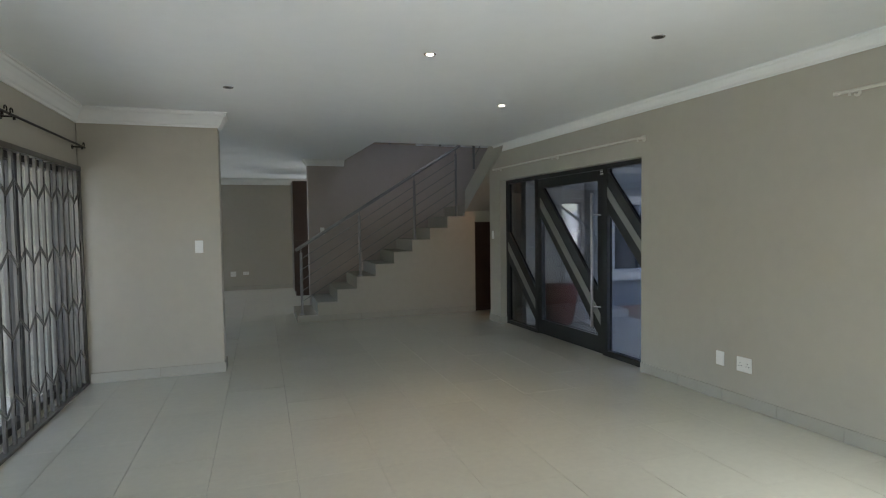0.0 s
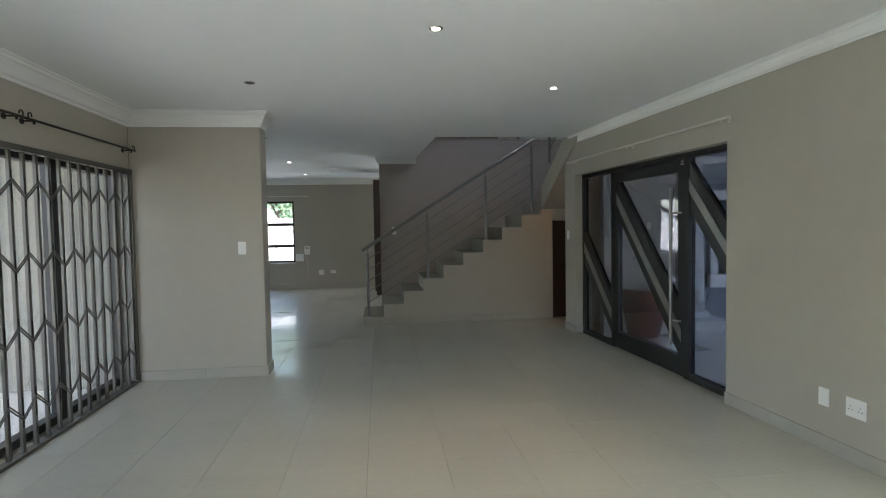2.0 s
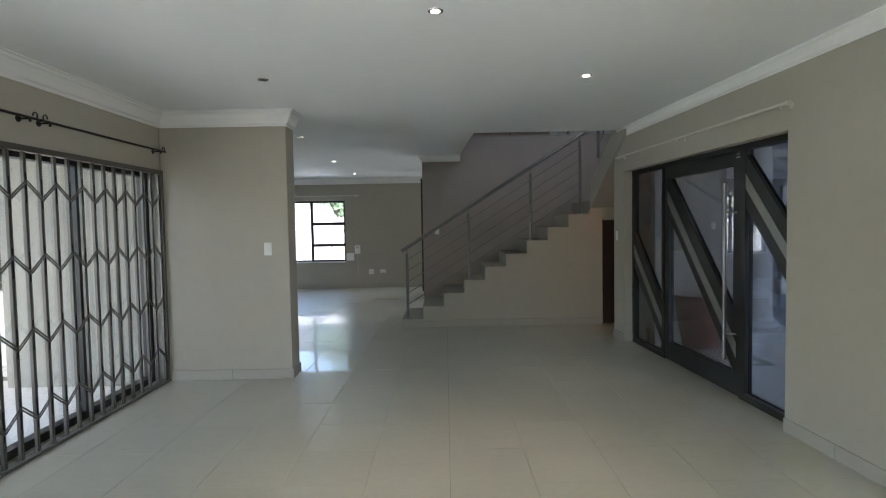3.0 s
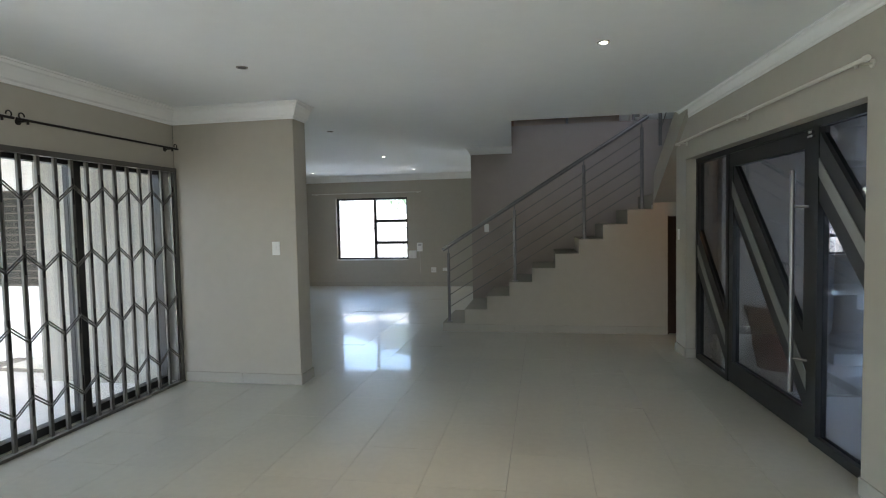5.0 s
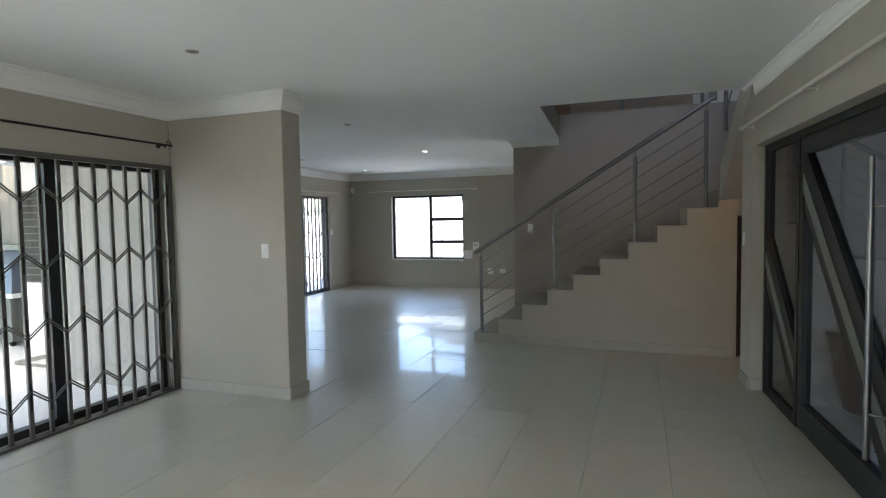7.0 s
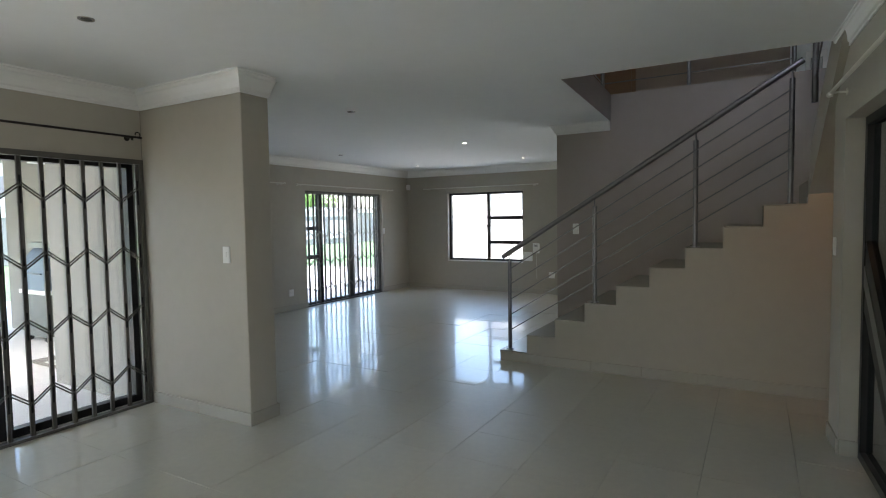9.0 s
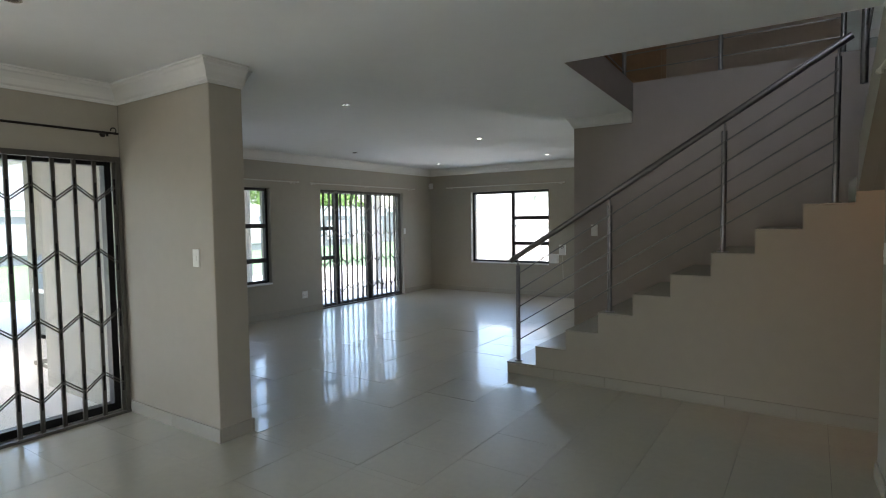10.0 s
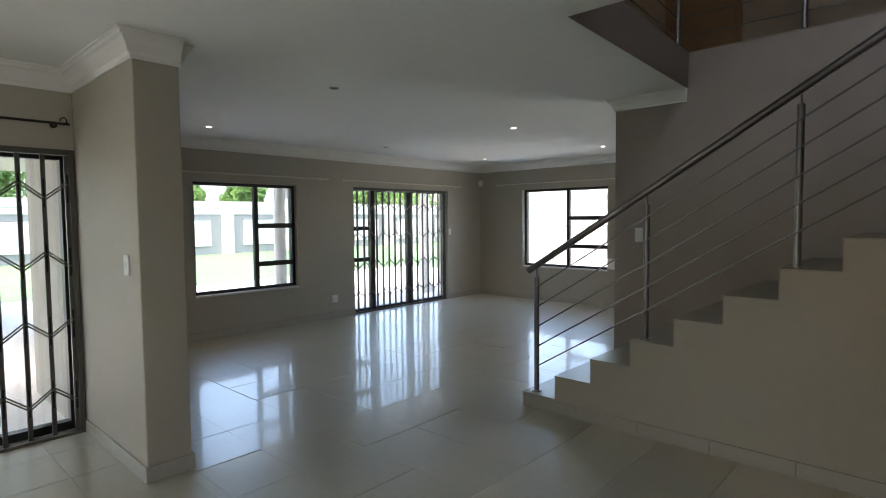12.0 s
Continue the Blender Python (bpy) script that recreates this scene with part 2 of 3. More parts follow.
# stairwell
setting("wall_stairwell_east", boxes((VX1, VX1 + 0.2, 8.2, VY1 + 0.2, 0, 3.3), (VX1, VX1 + 0.2, 8.2, 9.3, 3.3, ROOF), (VX1, VX1 + 0.2, 10.1, VY1 + 0.2, 3.3, ROOF), (VX1, VX1 + 0.2, 9.3, 10.1, 5.0, ROOF)), STAIRTINT)
setting("wall_lobby_south", boxes((EX + 0.23, VX1, 8.2, 8.35, 0, CZ)), PAINT)
# ceilings and the upper floor
setting("ceiling_near", boxes((GX - 0.25, EX + 0.85, SY - 0.25, PY1, CZ, UP)), CEIL)
bm = bmesh.new()
prism(bm, [(LX - 0.25, PY1), (VXA, PY1), (VXA, VY0), (VXB, VY1), (VXB, VY1 + 0.16), (6.0, VY1 + 0.16), (6.0, NY + 0.25), (LX - 0.25, NY + 0.25)], "z", CZ, UP - 0.01)
setting("ceiling_far", bm, CEIL)
setting("ceiling_landing", boxes((VXA, VX1, PY1, VY0, CZ, UP - 0.01)), CEIL)
bm = bmesh.new()
prism(bm, [(VXA, VY0), (VXA + 0.006, VY0), (VXB + 0.006, VY1), (VXB, VY1)], "z", CZ + 0.002, UP)
setting("void_edge", bm, STAIRTINT)
setting("void_edge", boxes((VXA + 0.007, 4.66, VY0 - 0.006, VY0, CZ + 0.002, UP)), STAIRTINT)
setting("upper_wall", boxes((-3, 9, 12.6, 12.8, UP, ROOF), (1.0, 1.2, 6.4, 12.6, UP, ROOF), (8.8, 9, 6.4, 12.6, UP, ROOF), (1.2, 3.7, 6.2, 6.4, UP, ROOF), (5.1, 8.8, 6.2, 6.4, UP, ROOF), (3.7, 5.1, 6.2, 6.4, UP, 3.9), (3.7, 5.1, 6.2, 6.4, 4.9, ROOF)), PEACH)
up_door = thing("door_6", "tan brown closed bedroom door on the upper landing", "door", kind="structure")
part("door_leaf", bbox(2.02, 2.72, 12.56, 12.599, UP, 4.95, 0.004), UPDOOR, up_door)
part("door_frame", boxes((1.96, 2.018, 12.57, 12.599, UP, 5.01), (2.722, 2.78, 12.57, 12.599, UP, 5.01), (2.018, 2.722, 12.57, 12.599, 4.952, 5.01)), UPDOOR, up_door)
# White sheet in place of the upper wall's more brightly lit stretch.
setting("lit_wall_sheet", boxes((4.64, 8.6, 12.56, 12.598, UP, 5.2)), CEIL)
setting("upper_ceiling", boxes((-3, 9.2, 6.2, 12.8, ROOF, ROOF + 0.2)), CEIL)
setting("upper_floor", boxes((6.0, 8.8, 6.4, 12.6, CZ, UP - 0.01)), CEIL)


# ---- cornice: a coved strip ----
def cornice(name, x0, y0, x1, y1, nx, ny, m0=0, m1=0, drop=1.4):
    """Cove along a wall face; (nx, ny) points into the room; m0 and m1 mitre the ends (1 inner, -1 outer)."""
    prof = [(0, -0.105), (0.012, -0.105), (0.014, -0.09), (0.03, -0.082), (0.045, -0.055), (0.068, -0.030), (0.082, -0.024), (0.086, -0.010), (0.10, -0.008), (0.10, 0), (0, 0)]
    d = Vector((x1 - x0, y1 - y0)).normalized()
    bm = bmesh.new()
    rows = []
    for (px, py, s) in ((x0, y0, m0), (x1, y1, -m1)):
        rows.append([bm.verts.new((px + nx * o * drop * 0.7 + d.x * s * o * drop * 0.7, py + ny * o * drop * 0.7 + d.y * s * o * drop * 0.7, CZ + z * drop)) for o, z in prof])
    n = len(prof)
    bm.faces.new(rows[0])
    bm.faces.new(rows[1][::-1])
    for i in range(n):
        bm.faces.new((rows[0][i], rows[1][i], rows[1][(i + 1) % n], rows[0][(i + 1) % n]))
    bmesh.ops.recalc_face_normals(bm, faces=bm.faces)
    return setting(name, bm, CORNICE)


cornice("cornice", GX, SY, GX, PY0, 1, 0, 1, 1)
cornice("cornice", GX, PY0, 1.035, PY0, 0, -1, 1, -1)
cornice("cornice", 1.035, PY0, 1.035, PY1, 1, 0, -1, 0)
cornice("cornice", -1.60, PY1, 1.035, PY1, 0, 1, 1, 0)
skewed(cornice("cornice", EX, SY, EX, VY0, -1, 0, 1, 0, 0.92))
cornice("cornice", GX, SY, EX, SY, 0, 1, 1, 1)
cornice("cornice", LX, 8.2, LX, NY, 1, 0, 0, 1)
cornice("cornice", LX, NY, 5.8, NY, 0, -1, 1, 1)
cornice("cornice", 2.20, VY1, VXB, VY1, 0, -1, -1, 0, 1.0)
cornice("cornice", 2.20, VY1, 2.20, VY1 + 0.18, -1, 0, -1, -1, 1.0)


# ---- windows and doors ----
def frame_bars(bm, plane, c0, c1, bars):
    """bars: (u0, u1, z0, z1) in a wall plane whose thickness runs c0..c1."""
    for u0, u1, z0, z1 in bars:
        if plane == "x":
            add_box(bm, c0, c1, u0, u1, z0, z1)
        else:
            add_box(bm, u0, u1, c0, c1, z0, z1)


def window(name, plane, c0, c1, u0, u1, z0, z1, mull, trans, side, label):
    """Frame with a mullion at mull and two transoms on one side of it."""
    w = thing(name, label, "window", kind="structure")
    f = 0.045
    bm = bmesh.new()
    lo, hi = (mull, u1) if side > 0 else (u0, mull)
    frame_bars(bm, plane, c0, c1, [(u0, u1, z0, z0 + f), (u0, u1, z1 - f, z1), (u0, u0 + f, z0 + f, z1 - f), (u1 - f, u1, z0 + f, z1 - f), (mull - 0.03, mull + 0.03, z0 + f, z1 - f)]
               + [((lo + 0.03) if side > 0 else (lo + f), (hi - f) if side > 0 else (hi - 0.03), t - 0.035, t + 0.035) for t in trans])
    part("window_frame", bm, FRAME, w)
    cm = (c0 + c1) / 2
    cells = [(u0 + f, mull - 0.03, z0 + f, z1 - f)] if side > 0 else [(mull + 0.03, u1 - f, z0 + f, z1 - f)]
    zs = [z0 + f] + [z for t in sorted(trans) for z in (t - 0.035, t + 0.035)] + [z1 - f]
    a, b = (mull + 0.03, u1 - f) if side > 0 else (u0 + f, mull - 0.03)
    cells += [(a, b, zs[i], zs[i + 1]) for i in range(0, len(zs), 2)]
    for c in cells:
        bm = bmesh.new()
        frame_bars(bm, plane, cm - 0.003, cm + 0.003, [c])
        p = part("pane", bm, GLASS, w)
        p.visible_shadow = False
    return w


window("window_1", "x", LX - 0.14, LX - 0.08, WY0, WY1, WZ0, WZ1, 9.87, (0.93, 1.47), 1, "charcoal aluminium casement window over the garden lawn")
window("window_2", "y", NY + 0.08, NY + 0.14, FX0, FX1, FZ0, FZ1, -0.63, (1.03, 1.54), 1, "charcoal aluminium window facing the white boundary wall")
# window_7 stays hidden by the stair wall; added only to brighten the room.
window("window_7", "y", NY + 0.08, NY + 0.14, 3.1, 5.2, 1.0, 2.1, 4.1, (1.35, 1.7), 1, "unseen charcoal aluminium window added to brighten the far room")
skewed(window("window_3", "x", EX + 0.09, EX + 0.15, 0.9, 3.2, 0.9, 2.1, 2.05, (1.3, 1.7), 1, "charcoal aluminium window beside the entrance door"))
# window_4 and window_6 are unseen, added as light sources for the stairwell.
window("window_4", "x", VX1 + 0.07, VX1 + 0.13, 9.3, 10.1, 3.3, 5.0, 9.75, (3.9, 4.5), 1, "unseen high window added to light the stairwell")
window("window_6", "y", 6.27, 6.33, 3.7, 5.1, 3.9, 4.9, 4.4, (4.2, 4.5), 1, "unseen upper window added to light the stairwell")
for nm, bm in (("window_sill", bbox(LX - 0.08, LX + 0.012, WY0, WY1 + 0.0, WZ0 - 0.02, WZ0 + 0.004)), ("window_sill", bbox(FX0, FX1, NY - 0.012, NY + 0.08, FZ0 - 0.02, FZ0 + 0.004))):
    setting(nm, bm, WHITE)


def sliding(name, x0, x1, y0, y1, z1, posts, trans, label):
    d = thing(name, label, "sliding door", kind="structure")
    bars = [(y0, y1, 0.0, 0.06), (y0, y1, z1 - 0.06, z1), (y0, y0 + 0.05, 0.06, z1 - 0.06), (y1 - 0.05, y1, 0.06, z1 - 0.06)]
    bm = bmesh.new()
    frame_bars(bm, "x", x0, x1, bars)
    part("door_frame", bm, FRAME, d)
    edges = [y0 + 0.05] + [e for p in posts for e in (p - 0.045, p + 0.045)] + [y1 - 0.05]
    for p in posts:
        bm = bmesh.new()
        frame_bars(bm, "x", x0, x1, [(p - 0.045, p + 0.045, 0.06, z1 - 0.06)])
        part("stile", bm, FRAME, d)
    xm = (x0 + x1) / 2
    for i in range(0, len(edges), 2):
        p = part("pane", boxes((xm - 0.003, xm + 0.003, edges[i], edges[i + 1], 0.06, z1 - 0.06)), GLASS, d)
        p.visible_shadow = False
    for (a, b, z) in trans:
        part("transom", boxes((x0 + 0.002, x1 - 0.002, a, b, z - 0.035, z + 0.035)), FRAME, d)
    return d


sliding("door_1", GX - 0.20, GX - 0.12, 3.72, 7.085, 2.062, (4.85, 6.09), (), "charcoal aluminium patio sliding door with clear panes")
# door_5 is an unseen opening, added to bring daylight to the near room.
sliding("door_5", GX - 0.20, GX - 0.12, -0.99, 2.69, 2.062, (0.85,), (), "unseen charcoal aluminium sliding door added to let daylight in")
sliding("door_2", LX - 0.16, LX - 0.08, DY0, DY1, DZ, (12.0, 12.86), ((DY0 + 0.05, 11.955, 1.40), (DY0 + 0.05, 11.955, 0.88)), "charcoal aluminium sliding garden door with a side light")


# ---- expanding security gates ----
def security_gate(name, x, y_end, n, pitch, z1, label, high0):
    g = thing(name, label, "security gate")
    y0 = y_end - pitch * n
    part("frame", boxes((x - 0.028, x + 0.028, y0 - 0.03, y_end + 0.045, z1 - 0.04, z1), (x - 0.03, x + 0.03, y0 - 0.03, y_end + 0.045, 0.0, 0.022),
                        (x - 0.025, x + 0.025, y_end + 0.012, y_end + 0.045, 0.022, z1 - 0.04)), GATE, g)
    rows = (0.305, 0.795, 1.28, 1.77)
    for k in range(n + 1):
        y = y_end - pitch * k
        part("upright", boxes((x - 0.011, x + 0.009, y - 0.014, y - 0.007, 0.022, z1 - 0.04), (x - 0.011, x + 0.009, y + 0.007, y + 0.014, 0.022, z1 - 0.04), (x - 0.005, x + 0.005, y - 0.0068, y + 0.0068, 0.022, z1 - 0.04)), GATE, g)
        for r, zc in enumerate(rows):
            up = (k + r + high0) % 2 == 0
            z = zc + (0.057 if up else -0.057)
            zs = z + 0.04 if not up else z - 0.04
            part("slot", boxes((x + 0.0055, x + 0.0105, y - 0.006, y + 0.006, zs - 0.1, zs + 0.1), (x - 0.0115, x - 0.0055, y - 0.006, y + 0.006, zs - 0.1, zs + 0.1)), SLOT, g)
            if k < n:
                yn = y - pitch
                zn = zc + (-0.057 if up else 0.057)
                for s in (-1, 1):
                    bm = bmesh.new()
                    a, b = Vector((0, y, z)), Vector((0, yn, zn))
                    t = (b - a).normalized()
                    nrm = Vector((0, -t.z, t.y)) * 0.0052
                    o = Vector((0, -t.z, t.y)) * (0.0085 * s)
                    pts = [a + o + nrm, b + o + nrm, b + o - nrm, a + o - nrm]
                    prism(bm, [(p.y, p.z) for p in pts], "x", x + 0.0125, x + 0.016)
                    part("link", bm, GATE, g)
    return g


security_gate("security_gate", GX + 0.005, 7.045, 23, 0.1405, 2.062, "dark bronze expanding steel security gate drawn across the patio door", 1)
security_gate("security_gate", LX - 0.035, 13.70, 16, 0.138, 2.07, "dark bronze expanding steel security gate across the garden door", 1)


# ---- entrance door ----
entry = thing("door_3", "charcoal aluminium pivot door with side lights and slanted bands", "entrance door", kind="structure")
X0, X1 = EX + 0.10, EX + 0.17
part("door_frame", boxes((X0, X1, OY0, OY1, OZ - 0.05, OZ), (X0, X1, OY1 - 0.05, OY1, 0, OZ - 0.05), (X0, X1, OY0, OY0 + 0.035, 0, OZ - 0.05), (X0, X1, 7.64, 7.70, 0, OZ - 0.05),
                          (X0, X1, 6.20, 6.275, 0, OZ - 0.05), (X0, X1, 7.70, OY1 - 0.05, 0, 0.05), (X0, X1, OY0 + 0.035, 6.20, 0, 0.06)), DOORMAT, entry)


def band(name, pts, mat_, parent, x0, x1):
    bm = bmesh.new()
    prism(bm, pts, "x", x0, x1)
    return part(name, bm, mat_, parent)


def slanted(parent, ya, za, yb, zb, wide, strip):
    """A dark band with a pale insert, from (ya, za) down to (yb, zb), with vertical ends."""
    band("slanted_band", [(ya, za + wide / 2), (yb, zb + wide / 2), (yb, zb - wide / 2), (ya, za - wide / 2)], DOORMAT, parent, X0 + 0.006, X1 - 0.006)
    band("pale_insert", [(ya, za + strip / 2), (yb, zb + strip / 2), (yb, zb - strip / 2), (ya, za - strip / 2)], STRIP, parent, X0 + 0.001, X0 + 0.006)


slanted(entry, 8.46, 1.143, 7.70, 0.372, 0.43, 0.125)
slanted(entry, 6.20, 1.802, 5.594, 1.133, 0.43, 0.115)
for c in ((7.70, OY1 - 0.05, 0.05, OZ - 0.05), (OY0 + 0.035, 6.20, 0.06, OZ - 0.05)):
    p = part("pane", boxes((X0 + 0.033, X0 + 0.037, *c)), TINT, entry)
    p.visible_shadow = False
leaf = part("door_leaf", boxes((X0 + 0.004, X1 - 0.004, 6.28, 7.635, 0.012, 0.20), (X0 + 0.004, X1 - 0.004, 6.28, 7.635, OZ - 0.17, OZ - 0.055),
                               (X0 + 0.004, X1 - 0.004, 6.28, 6.37, 0.20, OZ - 0.17), (X0 + 0.004, X1 - 0.004, 7.55, 7.635, 0.20, OZ - 0.17)), DOORMAT, entry)
band("slanted_band", [(7.55, 1.965), (6.37, 0.70), (6.37, 0.215), (7.55, 1.545)], DOORMAT, leaf, X0 + 0.008, X1 - 0.008)
band("pale_insert", [(7.57, 1.812), (6.32, 0.455), (6.32, 0.33), (7.57, 1.678)], STRIP, leaf, X0 + 0.001, X0 + 0.008)
p = part("pane", boxes((X0 + 0.033, X0 + 0.037, 6.37, 7.55, 0.20, OZ - 0.17)), TINT, leaf)
p.visible_shadow = False
bm = tube(bmesh.new(), (X0 - 0.06, 6.39, 0.30), (X0 - 0.06, 6.39, 1.80), 0.016, 18)
for z in (0.53, 1.555):
    tube(bm, (X0 - 0.06, 6.39, z), (X0 + 0.01, 6.32, z), 0.009, 12)
part("door_handle", bm, STEEL, leaf, "long brushed steel pull bar", smooth=True)
bm = bevel(boxes((X0 - 0.02, X0 + 0.004, 6.25, 6.29, OZ - 0.085, OZ - 0.065), (X0 - 0.02, X0 + 0.004, 6.24, 6.30, OZ - 0.11, OZ - 0.095)), 0.002)
part("bolt", bm, CHROME, leaf, "small chrome top bolt")
skewed(entry)

# ---- staircase ----
R, T, SX, SYF = 0.187, 0.3045, 1.920, 9.70
stairs = thing("staircase", "cream tiled concrete staircase with plastered side", "staircase", kind="structure")
out = [(SX, 0.0)]
for i in range(9):
    z = 0.115 + R * i
    out += [(SX + T * i, z - 0.012), (SX + T * (i + 1), z - 0.012)]
out += [(4.665, 1.788), (5.78, 1.788), (5.78, 1.52), (4.84, 1.52), (4.84, 0.0)]
bm = bmesh.new()
prism(bm, out, "y", SYF + 0.003, SYF + 0.10)
part("side_wall", bm, PAINT, stairs)
core = [(SX + 0.004, 0.0)]
for i in range(9):
    z = 0.115 + R * i
    core += [(SX + 0.004 + T * i, z - 0.014), (SX + 0.004 + T * (i + 1), z - 0.014)]
core += [(4.671, 1.786), (5.79, 1.786), (5.79, 1.62), (4.9, 1.62), (3.2, 0.0)]
bm = bmesh.new()
prism(bm, core, "y", SYF + 0.101, VY1 - 0.002)
part("core", bm, PAINT, stairs)
for i in range(9):
    z = 0.115 + R * i
    x = SX + T * i
    part("tread", bbox(x - 0.006, x + T, SYF - 0.004, VY1 - 0.003, z - 0.011, z, 0.002, 1), SKIRT, stairs)
    part("riser", boxes((x - 0.004, x + 0.003, SYF, VY1 - 0.003, max(z - R, 0), z - 0.0115)), SKIRT, stairs)
part("riser", boxes((4.662, 4.669, SYF, VY1 - 0.003, 0.115 + 8 * R, 1.788)), SKIRT, stairs)
part("landing", boxes((4.66, 5.795, SYF - 0.004, VY1 - 0.003, 1.789, 1.80)), SKIRT, stairs)
# second flight, climbing back over the lobby
flight = thing("staircase", "plastered upper stair flight over the lobby", "staircase", kind="structure")
f2 = [(SYF, 1.69), (SYF, 1.80)]
z, y = 1.80, SYF
for i in range(6):
    z += R
    f2 += [(y, z), (y - 0.28, z)]
    y -= 0.28
f2 += [(y, CZ + 0.002), (SYF - (CZ - 1.69) / 0.655, CZ + 0.002)]
bm = bmesh.new()
prism(bm, f2, "x", 4.75, VX1 - 0.05)
part("flight_slab", bm, PAINT, flight)
bm = bmesh.new()
prism(bm, [(SYF, 1.688), (SYF, 2.04), (SYF - 1.04, 2.72), (SYF - 1.42, 2.72), (SYF - 1.42, CZ)], "x", 4.67, 4.749)
part("stringer", bm, PAINT, flight)
flight.matrix_basis = Matrix.Translation((4.67, SYF, 0)) @ pose(0, 0, 0, 0, 0, 2.6) @ Matrix.Translation((-4.67, -SYF, 0))

# skirting of the stair side
rng = random.Random(4)


def skirting(x0, y0, x1, y1, nx, ny, name="baseboard"):
    L = math.hypot(x1 - x0, y1 - y0)
    n = max(1, round(L / 0.49))
    base = thing(name, "", "", kind="structure")
    dx, dy = (x1 - x0) / n, (y1 - y0) / n
    for i in range(n):
        a, b = i + 0.002, i + 0.998
        xs = sorted((x0 + dx * a, x0 + dx * b))
        ys = sorted((y0 + dy * a, y0 + dy * b))
        if nx:
            xs = sorted((x0, x0 + nx * 0.014))
        else:
            ys = sorted((y0, y0 + ny * 0.014))
        part("skirting_tile", bbox(xs[0], xs[1], ys[0], ys[1], 0.0, 0.098, 0.0025, 1), SKIRT, base)
    return base


skirting(SX + 0.01, SYF + 0.003, 4.82, SYF + 0.003, 0, -1)
skirting(-0.16, PY0, 1.049, PY0, 0, -1)
skirting(1.035, PY0 + 0.001, 1.035, PY1 - 0.001, 1, 0)
skewed(skirting(EX, SY, EX, OY0, -1, 0))
skewed(skirting(EX, OY1 + 0.002, EX, 8.85, -1, 0))
skewed(skirting(EX + 0.001, OY1, EX + 0.10, OY1, 0, -1))
skirting(GX, 2.70, GX, 3.70, 1, 0)
skirting(GX, SY, EX, SY, 0, 1)
skirting(-1.60, PY1, 1.049, PY1, 0, 1)
skirting(LX, 8.2, LX, DY0, 1, 0)
skirting(LX, DY1, LX, NY, 1, 0)
skirting(LX, NY, 5.8, NY, 0, -1)
skirting(2.20, VY1 + 0.001, 2.20, VY1 + 0.18, -1, 0)

# lobby door under the landing
d4 = thing("door_4", "dark brown low wooden door under the stair landing", "door", kind="structure")
part("door_leaf", bbox(4.86, 5.60, SYF + 0.03, SYF + 0.07, 0.01, 1.51, 0.003), WOOD, d4)
part("door_frame", boxes((4.842, 4.86, SYF + 0.01, SYF + 0.09, 0.0, 1.519), (5.60, 5.62, SYF + 0.01, SYF + 0.09, 0.0, 1.519)), WOOD, d4)

# ---- stair railing ----
rail = thing("stair_railing", "brushed steel stair railing with five thin bars", "railing")
RY = SYF + 0.09
base_pts = ((1.995, 0.115), (2.908, 0.676), (3.818, 1.237), (4.545, 1.611))


def rail_z(x):
    return 1.145 + (x - 2.0) * 0.6225


for x, z in base_pts:
    bm = tube(bmesh.new(), (x, RY, z), (x, RY, rail_z(x) - 0.075), 0.021, 18)
    tube(bm, (x, RY, z), (x, RY, z + 0.008), 0.042, 20)
    tube(bm, (x, RY, rail_z(x) - 0.08), (x, RY, rail_z(x) - 0.003), 0.007, 10)
    part("post", bm, STEEL, rail, smooth=True)
part("handrail", tube(bmesh.new(), (1.915, RY, rail_z(1.915) + 0.018), (4.62, RY, rail_z(4.62) + 0.018), 0.026, 20), STEEL, rail, smooth=True)
for k in range(5):
    off = 0.165 * (k + 1)
    part("rail_bar", tube(bmesh.new(), (2.0, RY - 0.02, rail_z(2.0) - off), (4.55, RY - 0.02, rail_z(4.55) - off), 0.006, 10), STEEL, rail, smooth=True)


# upper railings
def upper_rail(name, pts, zb, posts, label, bottom=0.12):
    g = thing(name, label, "railing")
    (x0, y0, za), (x1, y1, zb2) = pts
    for f in posts:
        x, y, z = x0 + (x1 - x0) * f, y0 + (y1 - y0) * f, za + (zb2 - za) * f
        part("post", tube(bmesh.new(), (x, y, z - bottom), (x, y, z + 0.9), 0.021, 16), STEEL, g, smooth=True)
    for k in range(5):
        part("rail_bar", tube(bmesh.new(), (x0, y0, za + 0.13 + 0.165 * k), (x1, y1, zb2 + 0.13 + 0.165 * k), 0.006, 10), STEEL, g, smooth=True)
    part("handrail", tube(bmesh.new(), (x0, y0, za + 0.97), (x1, y1, zb2 + 0.97), 0.026, 16), STEEL, g, smooth=True)
    return g


upper_rail("landing_railing", ((2.745, VY1 + 0.0, UP), (4.60, VY1 + 0.0, UP)), UP, (0.0, 0.49, 1.0), "brushed steel railing along the upper landing edge", -0.001)
upper_rail("landing_railing", ((2.885, 8.40, UP), (2.75, 10.74, UP)), UP, (0.0, 0.5), "brushed steel railing along the upper landing edge", -0.001)
upper_rail("flight_railing", ((4.665, 9.27, 2.40), (4.70, 8.55, 2.87)), UP, (0.0,), "brushed steel railing beside the upper flight", 0.05)


